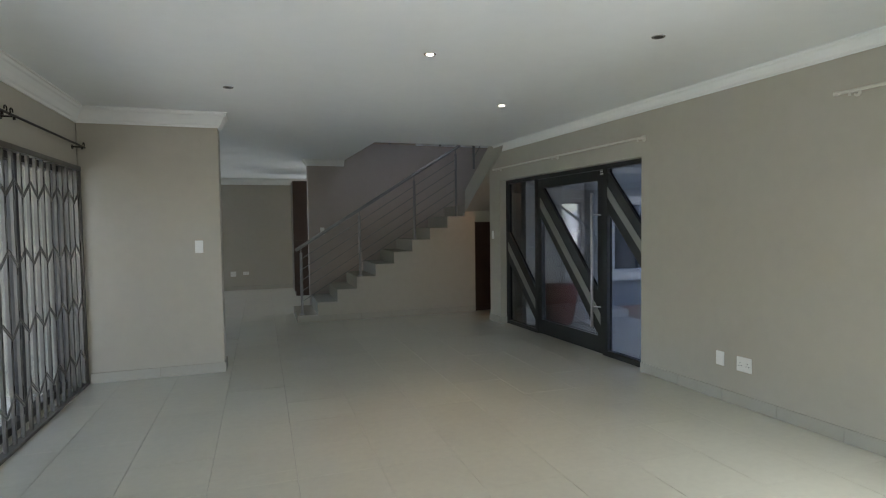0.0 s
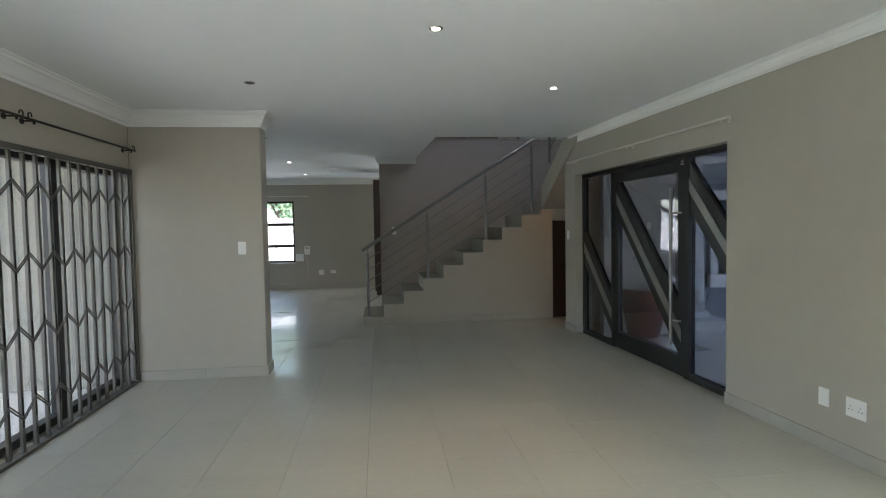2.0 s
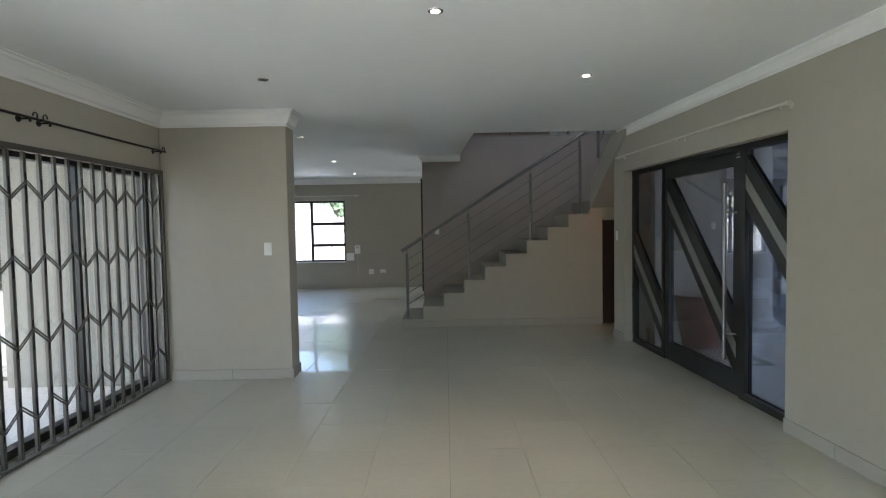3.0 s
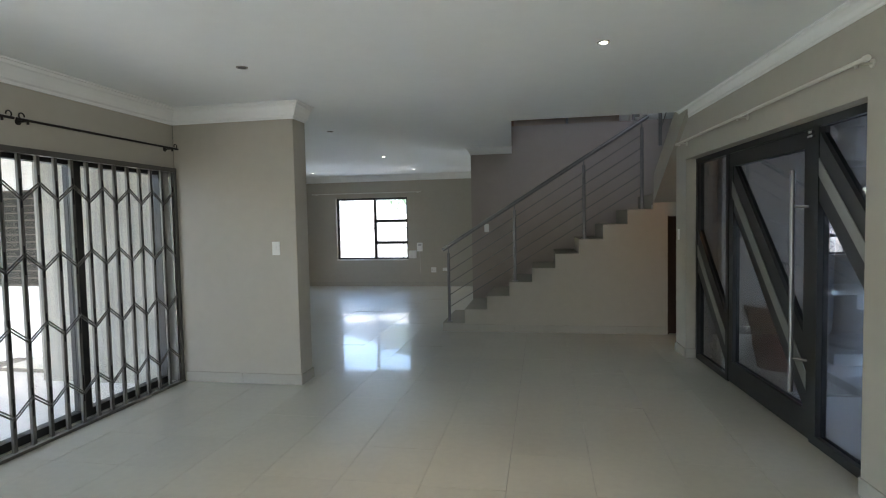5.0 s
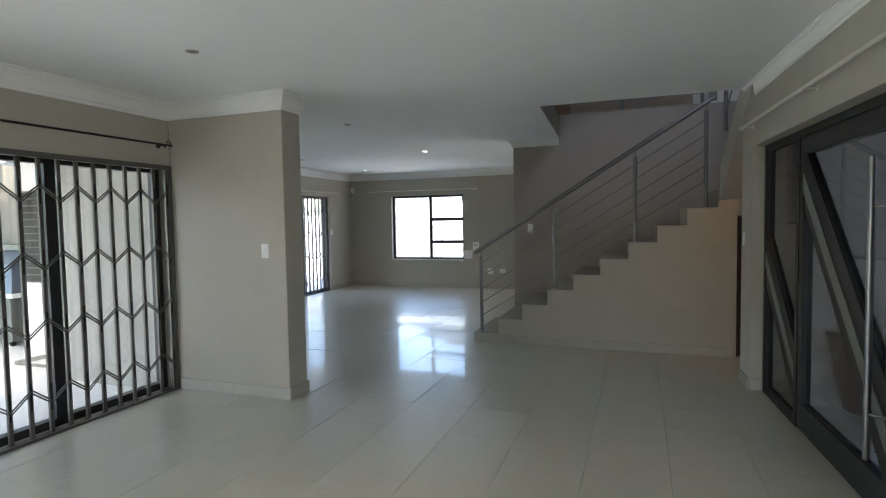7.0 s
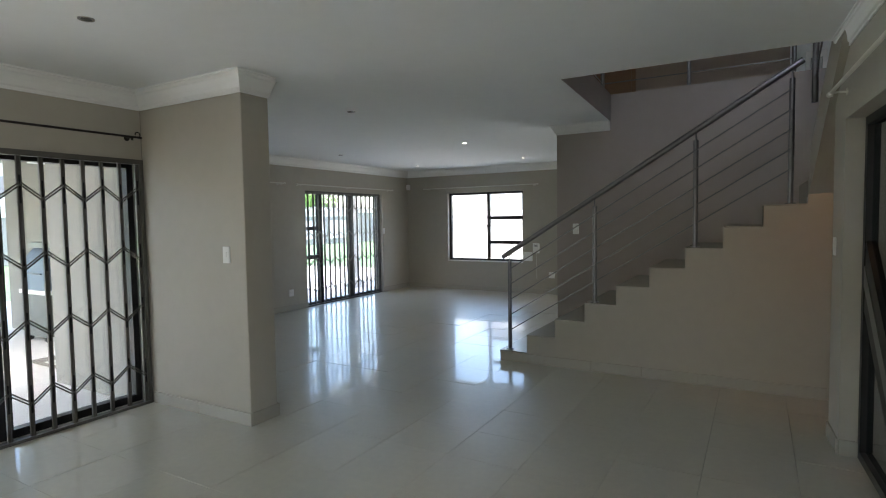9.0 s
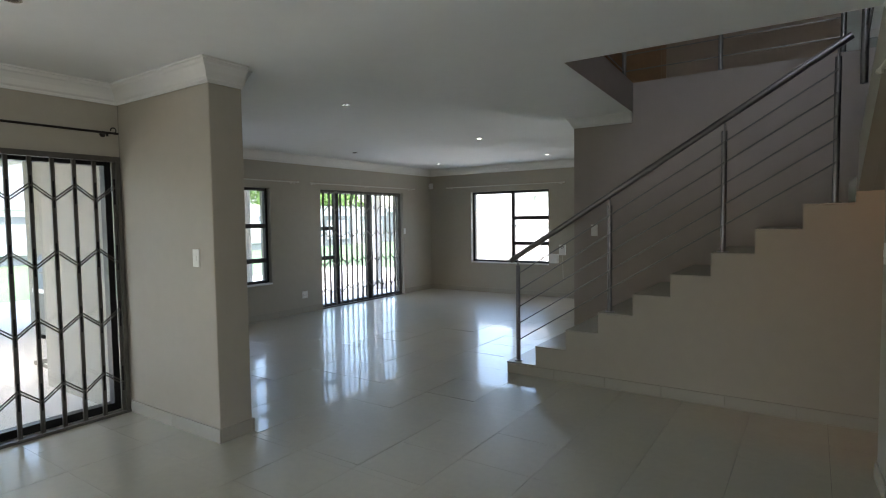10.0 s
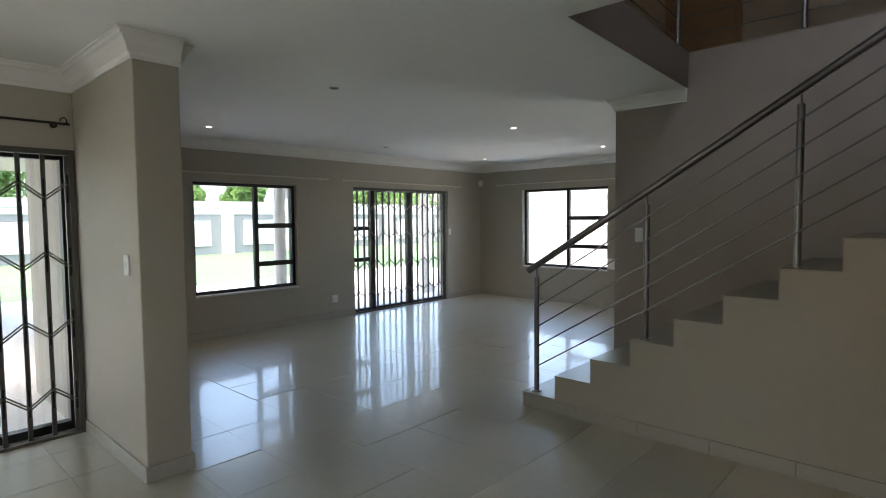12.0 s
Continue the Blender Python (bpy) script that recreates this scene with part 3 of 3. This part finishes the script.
# ---- ceiling spots ----
def spot(x, y, lit, power=1.3):
    s = thing("downlight", "lit recessed ceiling downlight with chrome ring" if lit else "unlit recessed ceiling downlight with chrome ring", "downlight", group="ceiling downlights", at=(x, y, CZ))
    bm = lathe(bmesh.new(), [(0.026, 0.0005), (0.0265, -0.004), (0.040, -0.004), (0.042, -0.0005)], 28)
    part("ring", bm, CHROME, s, smooth=True)
    part("bulb", lathe(bmesh.new(), [(0.025, -0.0005), (0.025, -0.0055)], 24), LAMP if lit else UNLIT, s, smooth=True)
    if lit:
        d = bpy.data.lights.new("downlight_lamp", "SPOT")
        d.energy, d.color, d.spot_size, d.spot_blend, d.shadow_soft_size = power, (1.0, 0.70, 0.42), radians(75), 0.9, 0.03
        o = new("downlight_lamp", d)
        o.matrix_world = look((x, y, CZ - 0.02), (x, y, 0))


for x, y, lit in ((2.535, 4.69, 1), (3.67, 6.02, 1), (1.20, 5.97, 0), (3.80, 3.97, 0), (0.76, 8.70, 0), (-1.75, 8.80, 1), (0.64, 11.38, 1), (-1.70, 11.43, 0), (-1.69, 13.78, 1), (0.61, 13.74, 1)):
    spot(x, y, lit, 3.4 if y < 5 else 1.0 if y < 8 else 1.2)

# ---- small fittings ----
def plate(label, cat, axis, c, u, z, w, h, side, sockets=0, rockers=1, name="light_switch", sk=False):
    """A wall plate on the face c of a wall; side: which way it looks along axis."""
    t = thing(name, label, cat)

    def b(u0, u1, z0, z1, d0, d1, m, nm, bev=0.002):
        lo, hi = sorted((c + side * d0, c + side * d1))
        bm = bbox(lo, hi, u0, u1, z0, z1, bev, 2) if axis == "x" else bbox(u0, u1, lo, hi, z0, z1, bev, 2)
        return part(nm, bm, m, t)
    b(u - w / 2, u + w / 2, z - h / 2, z + h / 2, 0.0, 0.010, WHITE, "plate", 0.003)
    for k in range(rockers):
        uc = u + (k - (rockers - 1) / 2) * 0.03
        b(uc - 0.011, uc + 0.011, z - 0.02, z + 0.02, 0.0101, 0.0145, WHITE, "rocker", 0.001)
    for k in range(sockets):
        uc = u + (k - (sockets - 1) / 2) * w / 2
        for du, dz in ((0, 0.012), (-0.011, -0.01), (0.011, -0.01)):
            b(uc + du - 0.003, uc + du + 0.003, z + dz - 0.012 + 0.007, z + dz + 0.002, 0.0101, 0.0108, RUBBER, "pin_hole", 0.0002)
    if sk:
        skewed(t)
    return t


plate("white two-gang light switch plate on the greige pier", "light switch", "y", PY0, 0.83, 1.285, 0.075, 0.125, -1, 0, 1)
plate("white light switch plate beside the entrance door", "light switch", "x", EX, 8.74, 1.31, 0.06, 0.12, -1, 0, 1, sk=True)
plate("white blank cover plate above the skirting", "wall plate", "x", EX, 4.63, 0.345, 0.075, 0.115, -1, 0, 0, "blank_plate", sk=True)
plate("white double socket outlet above the skirting", "socket outlet", "x", EX, 4.405, 0.34, 0.13, 0.115, -1, 2, 0, "socket_outlet", sk=True)
plate("white socket outlet between window and garden door", "socket outlet", "x", LX, 11.13, 0.305, 0.11, 0.115, 1, 2, 0, "socket_outlet")
plate("white light switch beside the garden door", "light switch", "x", LX, 13.86, 1.30, 0.06, 0.12, 1, 0, 1)
plate("white light switch on the wall behind the stairs", "light switch", "y", VY1, 2.43, 1.39, 0.07, 0.125, -1, 0, 1)
plate("white square socket outlet on the window wall", "socket outlet", "y", NY, 0.78, 0.385, 0.12, 0.12, -1, 2, 0, "socket_outlet")
plate("white flat socket outlet on the window wall", "socket outlet", "y", NY, 1.06, 0.395, 0.13, 0.075, -1, 2, 0, "socket_outlet")

box = thing("intercom", "white plastic junction box beside the far window", "junction box")
part("housing", bbox(0.20, 0.38, NY - 0.05, NY, 0.66, 0.84, 0.006), WHITE, box)
box = thing("intercom", "white wall intercom handset above a thin cable", "intercom")
part("housing", bbox(0.40, 0.53, NY - 0.045, NY, 0.82, 1.02, 0.008), WHITE, box)
part("grille", boxes(*[(0.425, 0.505, NY - 0.0465, NY - 0.0452, 0.95 + 0.012 * i, 0.955 + 0.012 * i) for i in range(4)]), RUBBER, box)
bm = tube(bmesh.new(), (0.46, NY - 0.006, 0.82), (0.47, NY - 0.006, 0.30), 0.004, 8)
part("cable", bm, ROD_W, box)
pir = thing("motion_sensor", "small white alarm sensor high in the room corner", "alarm sensor")
part("housing", bbox(LX + 0.03, LX + 0.10, NY - 0.09, NY - 0.02, 2.20, 2.32, 0.012), WHITE, pir)
part("bracket", bbox(LX + 0.0, LX + 0.06, NY - 0.06, NY - 0.0, 2.25, 2.28, 0.004), WHITE, pir)
dbx = thing("distribution_board", "white distribution board on the upper wall", "distribution board")
part("housing", bbox(4.80, 5.02, 12.50, 12.558, 3.18, 3.52, 0.01), WHITE, dbx)
part("breaker_window", bbox(4.85, 4.97, 12.49, 12.4995, 3.26, 3.43, 0.003), STRIP, dbx)


def curtain_rod(axis, c, u0, u1, z, side, m, label, r=0.011, brackets=2, finial=False, sk=False):
    t = thing("curtain_rod", label, "curtain rod")
    off = 0.08

    def P(u, d, zz):
        return (c + side * d, u, zz) if axis == "x" else (u, c + side * d, zz)
    part("rod", tube(bmesh.new(), P(u0, off, z), P(u1, off, z), r, 14), m, t, smooth=True)
    for k in range(brackets):
        u = u0 + 0.08 + (u1 - u0 - 0.16) * k / max(1, brackets - 1)
        bm = tube(bmesh.new(), P(u, 0.0, z - 0.005), P(u, off, z - 0.005), 0.006, 10)
        tube(bm, P(u, 0.0, z - 0.005), P(u, 0.006, z - 0.005), 0.022, 14)
        tube(bm, P(u, off, z - 0.028), P(u, off, z), 0.008, 10)
        part("bracket", bm, m, t, smooth=True)
    for u, s in ((u0, -1), (u1, 1)):
        if finial:
            bm = bmesh.new()
            pts = [P(u - s * 0.035 + s * 0.02 * math.sin(a * 0.5), off + 0.002, z + 0.022 - 0.02 * math.cos(a * 0.5)) for a in range(0, 11)]
            for a, b in zip(pts, pts[1:]):
                tube(bm, a, b, 0.0045, 8)
            part("scroll", bm, m, t, smooth=True)
        else:
            part("end_cap", tube(bmesh.new(), P(u - 0.012 * s, off, z), P(u + 0.014 * s, off, z), r + 0.005, 14), m, t, smooth=True)
    if sk:
        skewed(t)
    return t


curtain_rod("x", GX, 3.55, 5.42, 2.238, 1, ROD_D, "dark wrought iron curtain rod with scroll ends above the patio door", 0.009, 2, True)
curtain_rod("x", GX, 5.44, 7.06, 2.238, 1, ROD_D, "dark wrought iron curtain rod with scroll ends near the pier", 0.009, 2, True)
curtain_rod("x", EX, 5.44, 8.55, 2.268, -1, ROD_W, "cream curtain rod above the entrance door", 0.011, 3, sk=True)
curtain_rod("x", EX, 0.55, 3.69, 2.275, -1, ROD_W, "cream curtain rod above the side window", 0.011, 3, sk=True)
curtain_rod("x", LX, 8.55, 10.98, 2.17, 1, ROD_W, "cream curtain rod above the garden window", 0.010, 2)
curtain_rod("x", LX, 11.26, 14.10, 2.17, 1, ROD_W, "cream curtain rod above the garden door", 0.010, 3)
curtain_rod("y", NY, -2.12, 0.52, 2.20, -1, ROD_W, "cream curtain rod above the far window", 0.010, 2)

# kitchen cupboard far behind the stairs
cup = thing("tall_cupboard", "tall dark wenge kitchen cupboard beside the far wall", "cupboard")
part("body", bbox(2.07, 2.75, 13.10, 13.75, 0.10, 2.44, 0.004), WOOD, cup)
part("plinth", boxes((2.10, 2.75, 13.14, 13.74, 0.0, 0.0995)), WOOD, cup)
for za, zb in ((0.12, 1.18), (1.19, 2.42)):
    d = part("door", bbox(2.075, 2.40, 13.078, 13.099, za, zb, 0.002), WOOD, cup)
    part("handle", tube(bmesh.new(), (2.36, 13.055, (za + zb) / 2 - 0.1), (2.36, 13.055, (za + zb) / 2 + 0.1), 0.006, 10), STEEL, d)

# lobby lamp under the upper flight
s = thing("downlight", "warm lit small downlight in the lobby under the stairs", "downlight")
part("ring", lathe(bmesh.new(), [(0.030, 0.0), (0.044, 0.0), (0.044, 0.02), (0.030, 0.02)], 24, (5.35, 8.75, 2.27)), CHROME, s, smooth=True)
part("bulb", lathe(bmesh.new(), [(0.028, 0.002), (0.028, 0.018)], 24, (5.35, 8.75, 2.27)), LAMP, s)
d = bpy.data.lights.new("lobby_lamp", "SPOT")
d.energy, d.color, d.spot_size, d.spot_blend, d.shadow_soft_size = 0.9, (1.0, 0.50, 0.20), radians(130), 0.8, 0.04
new("lobby_lamp", d).matrix_world = look((5.35, 8.75, 2.25), (5.0, 9.6, 0.9))

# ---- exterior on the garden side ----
# Gap and strips at x -4.4 to -0.46 are made up, to steer daylight.
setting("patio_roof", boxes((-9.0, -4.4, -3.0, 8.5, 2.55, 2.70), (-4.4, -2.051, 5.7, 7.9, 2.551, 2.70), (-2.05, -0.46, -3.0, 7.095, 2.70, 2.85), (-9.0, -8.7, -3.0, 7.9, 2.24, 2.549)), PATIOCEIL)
setting("veranda_roof", boxes((-4.15, -2.88, 7.95, 15.6, 2.66, 2.80), (-4.15, -3.80, 7.95, 15.6, 2.36, 2.66)), CEIL)


def column(x, y, z0, z1, r, label, foot=1.5, stone=STONE):
    c = thing("column", label, "column", group="round columns")
    h = z1 - z0
    part("plinth", bbox(x - r * foot, x + r * foot, y - r * foot, y + r * foot, z0, z0 + 0.12, 0.008), stone, c)
    part("shaft", lathe(bmesh.new(), [(r * 1.35, 0.121), (r * 1.45, 0.16), (r * 1.35, 0.20), (r * 1.12, 0.22), (r * 1.04, 0.27), (r, 0.4), (r * 0.92, h - 0.3), (r * 0.9, h - 0.16)], 32, (x, y, z0)), stone, c, smooth=True)
    part("capital", lathe(bmesh.new(), [(r * 0.98, h - 0.159), (r * 1.05, h - 0.13), (r * 1.3, h - 0.09), (r * 1.35, h - 0.06), (r * 1.35, h)], 32, (x, y, z0)), stone, c, smooth=True)
    return c


column(-3.98, 11.0, -0.05, 2.36, 0.105, "pale round veranda column outside the garden window", stone=EXTWALL)
column(-3.98, 14.55, -0.05, 2.36, 0.105, "pale round veranda column outside the garden door", stone=EXTWALL)
column(6.54, 8.80, -0.02, 2.55, 0.20, "pale cast stone porch column on a square plinth", 2.0)

br = thing("braai_wall", "built-in braai with white plastered base and brown front", "built-in braai")
part("base", bbox(-3.35, -1.81, 7.80, 7.99, -0.05, 0.84, 0.01), EXTWALL, br)
part("front", bbox(-3.33, -1.83, 7.82, 7.99, 0.8405, 1.97, 0.006), mat("brown_roller_shutter", (0.11, 0.085, 0.065), 0.6, var=0.15, scale=6), br)
for i in range(13):
    part("slat", boxes((-3.325, -1.84, 7.813, 7.82, 0.86 + i * 0.085, 0.93 + i * 0.085)), ROD_D, br)
part("chimney_breast", bbox(-3.35, -1.81, 7.84, 7.99, 1.9705, 2.54, 0.004), EXTWALL, br)
gb = thing("gas_grill", "open grey steel gas grill with blue-grey hood on a dark cabinet", "outdoor grill")
part("cabinet", bbox(-4.50, -3.90, 7.97, 8.26, 0.02, 0.598, 0.01), mat("grey_cabinet", (0.13, 0.135, 0.12), 0.5, metal=0.3), gb)
for cx in (-4.44, -3.96):
    for cy in (8.01, 8.21):
        part("wheel", tube(bmesh.new(), (cx - 0.02, cy, -0.015), (cx + 0.02, cy, -0.015), 0.035, 16), RUBBER, gb, smooth=True)
part("side_shelf", bbox(-4.58, -3.82, 7.95, 8.28, 0.60, 0.655, 0.008), WHITE, gb)
bm = bmesh.new()
prism(bm, [(7.98, 0.656), (8.24, 0.656), (8.24, 1.22), (8.14, 1.22), (8.00, 1.05)], "x", -4.54, -3.88)
part("hood", bm, BRAAI, gb)
part("lid_frame", bbox(-4.60, -3.82, 8.10, 8.27, 1.221, 1.30, 0.008), STRIP, gb)
part("handle", tube(bmesh.new(), (-4.45, 7.965, 0.88), (-3.97, 7.965, 0.88), 0.012, 12), STEEL, gb, smooth=True)

# A white wall given the same shade-darkened colour.
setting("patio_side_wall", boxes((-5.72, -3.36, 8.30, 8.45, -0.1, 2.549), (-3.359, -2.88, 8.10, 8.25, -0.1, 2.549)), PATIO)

bw = thing("garden_wall", "white plastered boundary wall with grey recessed panels behind the lawn", "boundary wall")
part("wall", boxes((-22.45, -22.2, -12, 42, -0.17, 2.15)), PANEL, bw)
part("coping", bbox(-22.5, -22.0, -12, 42, 2.15, 2.50, 0.02), EXTWALL, bw)
for i in range(11):
    y = 18.88 + (i - 6) * 3.6
    part("pilaster", bbox(-22.2, -22.02, y - 0.29, y + 0.29, -0.17, 2.149, 0.015), EXTWALL, bw)
    part("panel_top", bbox(-22.2, -22.12, y + 0.29, y + 3.31, 1.87, 2.149, 0.01), EXTWALL, bw)
    part("panel", bbox(-22.2, -22.10, y + 0.85, y + 2.75, 0.31, 1.58, 0.02), EXTWALL, bw)
    # Grey strip put in as the shadow line above each panel.
    part("panel_shadow_strip", bbox(-22.2, -22.06, y + 0.85, y + 2.75, 1.59, 1.65, 0.005), PANEL, bw)
bw = thing("garden_wall", "white plastered boundary wall with square recessed panels near the house", "boundary wall")
part("wall", boxes((-7.0, 14, 19.3, 19.5, -0.17, 1.60)), EXTWALL, bw)
part("coping", bbox(-7.0, 14, 19.25, 19.55, 1.601, 1.75, 0.02), EXTWALL, bw)
for i in range(8):
    x = -6.43 + i * 2.5
    part("panel", bbox(x, x + 2.3, 19.26, 19.30, 0.0, 1.52, 0.01), EXTWALL, bw)
    # Dark bars put in for the shade at the recess edges.
    part("panel_shade_line", boxes((x + 0.33, x + 0.37, 19.235, 19.259, 0.0, 1.30), (x + 1.97, x + 2.01, 19.235, 19.259, 0.0, 1.30), (x + 0.33, x + 2.01, 19.235, 19.259, 1.301, 1.35)), EDGESHADE, bw)


def tree(x, y, h, r, seed, n, leaf, label, foliage=LEAF):
    t = thing("tree", label, "tree", at=(x, y, -0.15))
    rg = random.Random(seed)
    bm = tube(bmesh.new(), (0, 0, 0), (0.1, 0.05, h * 0.55), 0.16, 10, 0.09)
    for k in range(6):
        a = k * 1.05 + rg.random()
        tube(bm, (0.08, 0.04, h * (0.35 + 0.03 * k)), (0.1 + math.cos(a) * r * 0.6, math.sin(a) * r * 0.6, h * (0.6 + 0.05 * k)), 0.06, 8, 0.02)
    part("trunk", bm, BARK, t)
    lumps = [(rg.uniform(-r, r) * 0.75, rg.uniform(-r, r) * 0.75, h * rg.uniform(0.45, 0.95), r * rg.uniform(0.3, 0.5)) for _ in range(16)]
    V, F = [], []
    for _ in range(n):
        cx, cy, cz, cr = rg.choice(lumps)
        d = Vector((rg.gauss(0, 1), rg.gauss(0, 1), rg.gauss(0, 1))).normalized() * cr * rg.uniform(0.55, 1.05)
        p = Vector((cx, cy, cz)) + d
        u = Vector((rg.gauss(0, 1), rg.gauss(0, 1), rg.gauss(0, 1))).normalized()
        w = u.cross(Vector((rg.gauss(0, 1), rg.gauss(0, 1), rg.gauss(0, 1)))).normalized()
        k = len(V)
        V += [p - u * leaf, p + w * leaf * 0.4, p + u * leaf, p - w * leaf * 0.4]
        F.append((k, k + 1, k + 2, k + 3))
    me = bpy.data.meshes.new("crown")
    me.from_pydata([tuple(v) for v in V], [], F)
    me.materials.append(foliage)
    c = new("crown", me)
    c.parent = t
    return t


k = 0
for x, y, h, r in ((-25.5, 18.9, 3.6, 0.65), (-25.8, 21.6, 4.0, 1.15), (-27.5, 9.5, 5.2, 2.8), (-26, 29.5, 4.8, 2.4), (-27, 3.0, 5.0, 2.8),
                   (-1.9, 24.5, 4.6, 1.6), (-26, 34.5, 5.0, 2.8)):
    k += 1
    if k == 6:
        tree(x, y, h, r, k, 3500, 0.10, "green tree paled by glare beyond the boundary wall", WASHEDLEAF)
    else:
        tree(x, y, h, r, k, 9000, 0.13, "leafy green garden tree showing above the boundary wall")


def far_house(x0, x1, y0, y1, h, label, face):
    g = thing("house", label, "house")
    part("wall", boxes((x0, x1, y0, y1, -0.17, h)), EXTWALL, g)
    bm = bmesh.new()
    if face == "x":
        prism(bm, [(y0 - 0.5, h), (y1 + 0.5, h), ((y0 + y1) / 2, h + 1.8)], "x", x0 - 0.5, x1 + 0.5)
    else:
        prism(bm, [(x0 - 0.5, h), (x1 + 0.5, h), ((x0 + x1) / 2, h + 1.8)], "y", y0 - 0.5, y1 + 0.5)
    part("roof", bm, ROOFT, g)
    for i in range(3):
        f = (i + 0.6) / 3.2
        if face == "x":
            yy = y0 + (y1 - y0) * f
            part("window", boxes((x1, x1 + 0.05, yy, yy + 1.2, h - 2.0, h - 0.8)), PANEL, g)
        else:
            xx = x0 + (x1 - x0) * f
            part("wall_bracket", boxes((xx, xx + 0.22, y0 - 0.25, y0, h - 0.86, h - 0.80), (xx + 0.08, xx + 0.14, y0 - 0.25, y0 - 0.19, h - 1.05, h - 0.861)), PANEL, g)
    return g


far_house(-42, -33, 12, 44, 5.2, "white neighbouring house with grey pitched roof behind the trees", "x")
far_house(-9, 3, 29, 38, 3.4, "white neighbouring house with grey pitched roof beyond the wall", "y")

# ---- porch ----
setting("porch_wall", boxes((5.06, 7.28, 9.30, 9.5, -0.1, 2.7), (7.28, 9.20, 9.30, 9.5, -0.1, 0.65), (7.28, 9.20, 9.30, 9.5, 1.78, 2.7), (9.20, 12.0, 9.30, 9.5, -0.1, 2.7)), PORCH)
pw = thing("window_5", "white framed dark window in the blue-grey porch wall", "window", kind="structure")
part("window_frame", boxes((7.16, 7.28, 9.24, 9.299, 0.65, 1.78), (9.20, 9.34, 9.24, 9.299, 0.65, 1.78), (7.16, 9.34, 9.24, 9.299, 1.781, 1.93), (8.1, 8.16, 9.31, 9.36, 0.65, 1.78)), EXTWALL, pw)
part("window_sill", bbox(7.10, 9.38, 9.16, 9.299, 0.46, 0.649, 0.01), EXTWALL, pw)
part("pane", boxes((7.28, 9.20, 9.37, 9.376, 0.65, 1.78)), TINT, pw)
setting("porch_inner_room", boxes((7.0, 9.3, 10.5, 10.6, 0, 2.7)), PORCH)
# South of y 2.5 the roof is an unseen extension that shades window_3.
setting("porch_roof", boxes((5.35, 10.0, -3.0, 9.3, 2.56, 2.75)), CEIL)
setting("trim", boxes((5.36, 11.9, 9.25, 9.299, 2.33, 2.43)), EXTWALL)
setting("porch_brick_strip", boxes((6.9, 12.0, 7.9, 9.3, -0.02, -0.014)), BRICKPAVE)
# Unseen wall added to close off the porch and dim its daylight.
setting("unseen_street_wall", boxes((13.0, 13.3, -6.0, 14.0, -0.17, 2.3)), EXTWALL)
pot = thing("plant_pot", "large oxblood glazed pot standing on the porch floor", "plant pot", at=(5.56, 8.20, -0.02))
part("body", lathe(bmesh.new(), [(0.17, 0.0), (0.20, 0.02), (0.25, 0.25), (0.29, 0.50), (0.31, 0.58), (0.325, 0.60), (0.325, 0.64), (0.29, 0.64), (0.27, 0.57), (0.05, 0.56)], 36), POT, pot, smooth=True)
rg = random.Random(8)
bm = bmesh.new()
for i in range(7):
    a = i * 0.9
    tube(bm, (0.02 * math.cos(a), 0.02 * math.sin(a), 0.55), (0.16 * math.cos(a), 0.16 * math.sin(a), 1.0 + 0.08 * rg.random()), 0.005, 6, 0.002)
part("twigs", bm, BARK, pot)


# ---- floor tiles ----
P = 0.49
tile_me = {}


def tile_mesh(w, d):
    key = (round(w, 3), round(d, 3))
    if key not in tile_me:
        bm = bbox(0, key[0], 0, key[1], -0.012, 0.0, 0.0005, 1)
        me = bpy.data.meshes.new("tile")
        bm.to_mesh(me)
        bm.free()
        me.materials.append(TILE)
        tile_me[key] = me
    return tile_me[key]


floor = thing("floor", "glossy cream porcelain floor tiles with thin dark joints", "floor", kind="structure")
rest = bmesh.new()
cells = []
for region in ((GX - 0.2, 5.60, SY, 4.50), (GX - 0.2, 5.10, 4.50, 7.36), (LX, 5.8, 7.36, NY)):
    i0, i1 = math.floor((region[0] - 1.10) / P), math.ceil((region[1] - 1.10) / P)
    j0, j1 = math.floor((region[2] - 7.79) / P), math.ceil((region[3] - 7.79) / P)
    for i in range(i0, i1):
        for j in range(j0, j1):
            a0, a1 = max(1.10 + i * P, region[0]), min(1.10 + (i + 1) * P, region[1])
            b0, b1 = max(7.79 + j * P, region[2]), min(7.79 + (j + 1) * P, region[3])
            if a1 - a0 > 0.01 and b1 - b0 > 0.01:
                cells.append((a0, a1, b0, b1))
g, gy = 0.0010, 0.0005
cells.sort(key=lambda c: abs((c[0] + c[1]) / 2 - 2.2) + abs((c[2] + c[3]) / 2 - 7.0) * 0.8)
for k, (a0, a1, b0, b1) in enumerate(cells):
    if k < 300:
        o = new("tile", tile_mesh(a1 - a0 - 2 * g, b1 - b0 - 2 * gy))
        o.location = (a0 + g, b0 + gy, -0.0004)
        lean = 0.0022 if b0 > 7.2 else 0.0010
        o.rotation_euler = (rng.gauss(0, lean), rng.gauss(0, lean), 0)
        o.parent = floor
    else:
        add_box(rest, a0 + g, a1 - g, b0 + gy, b1 - gy, -0.012, 0.0)
bmesh.ops.recalc_face_normals(rest, faces=rest.faces)
o = part("tiles", rest, TILE, floor)
o["kind"] = "stuff"
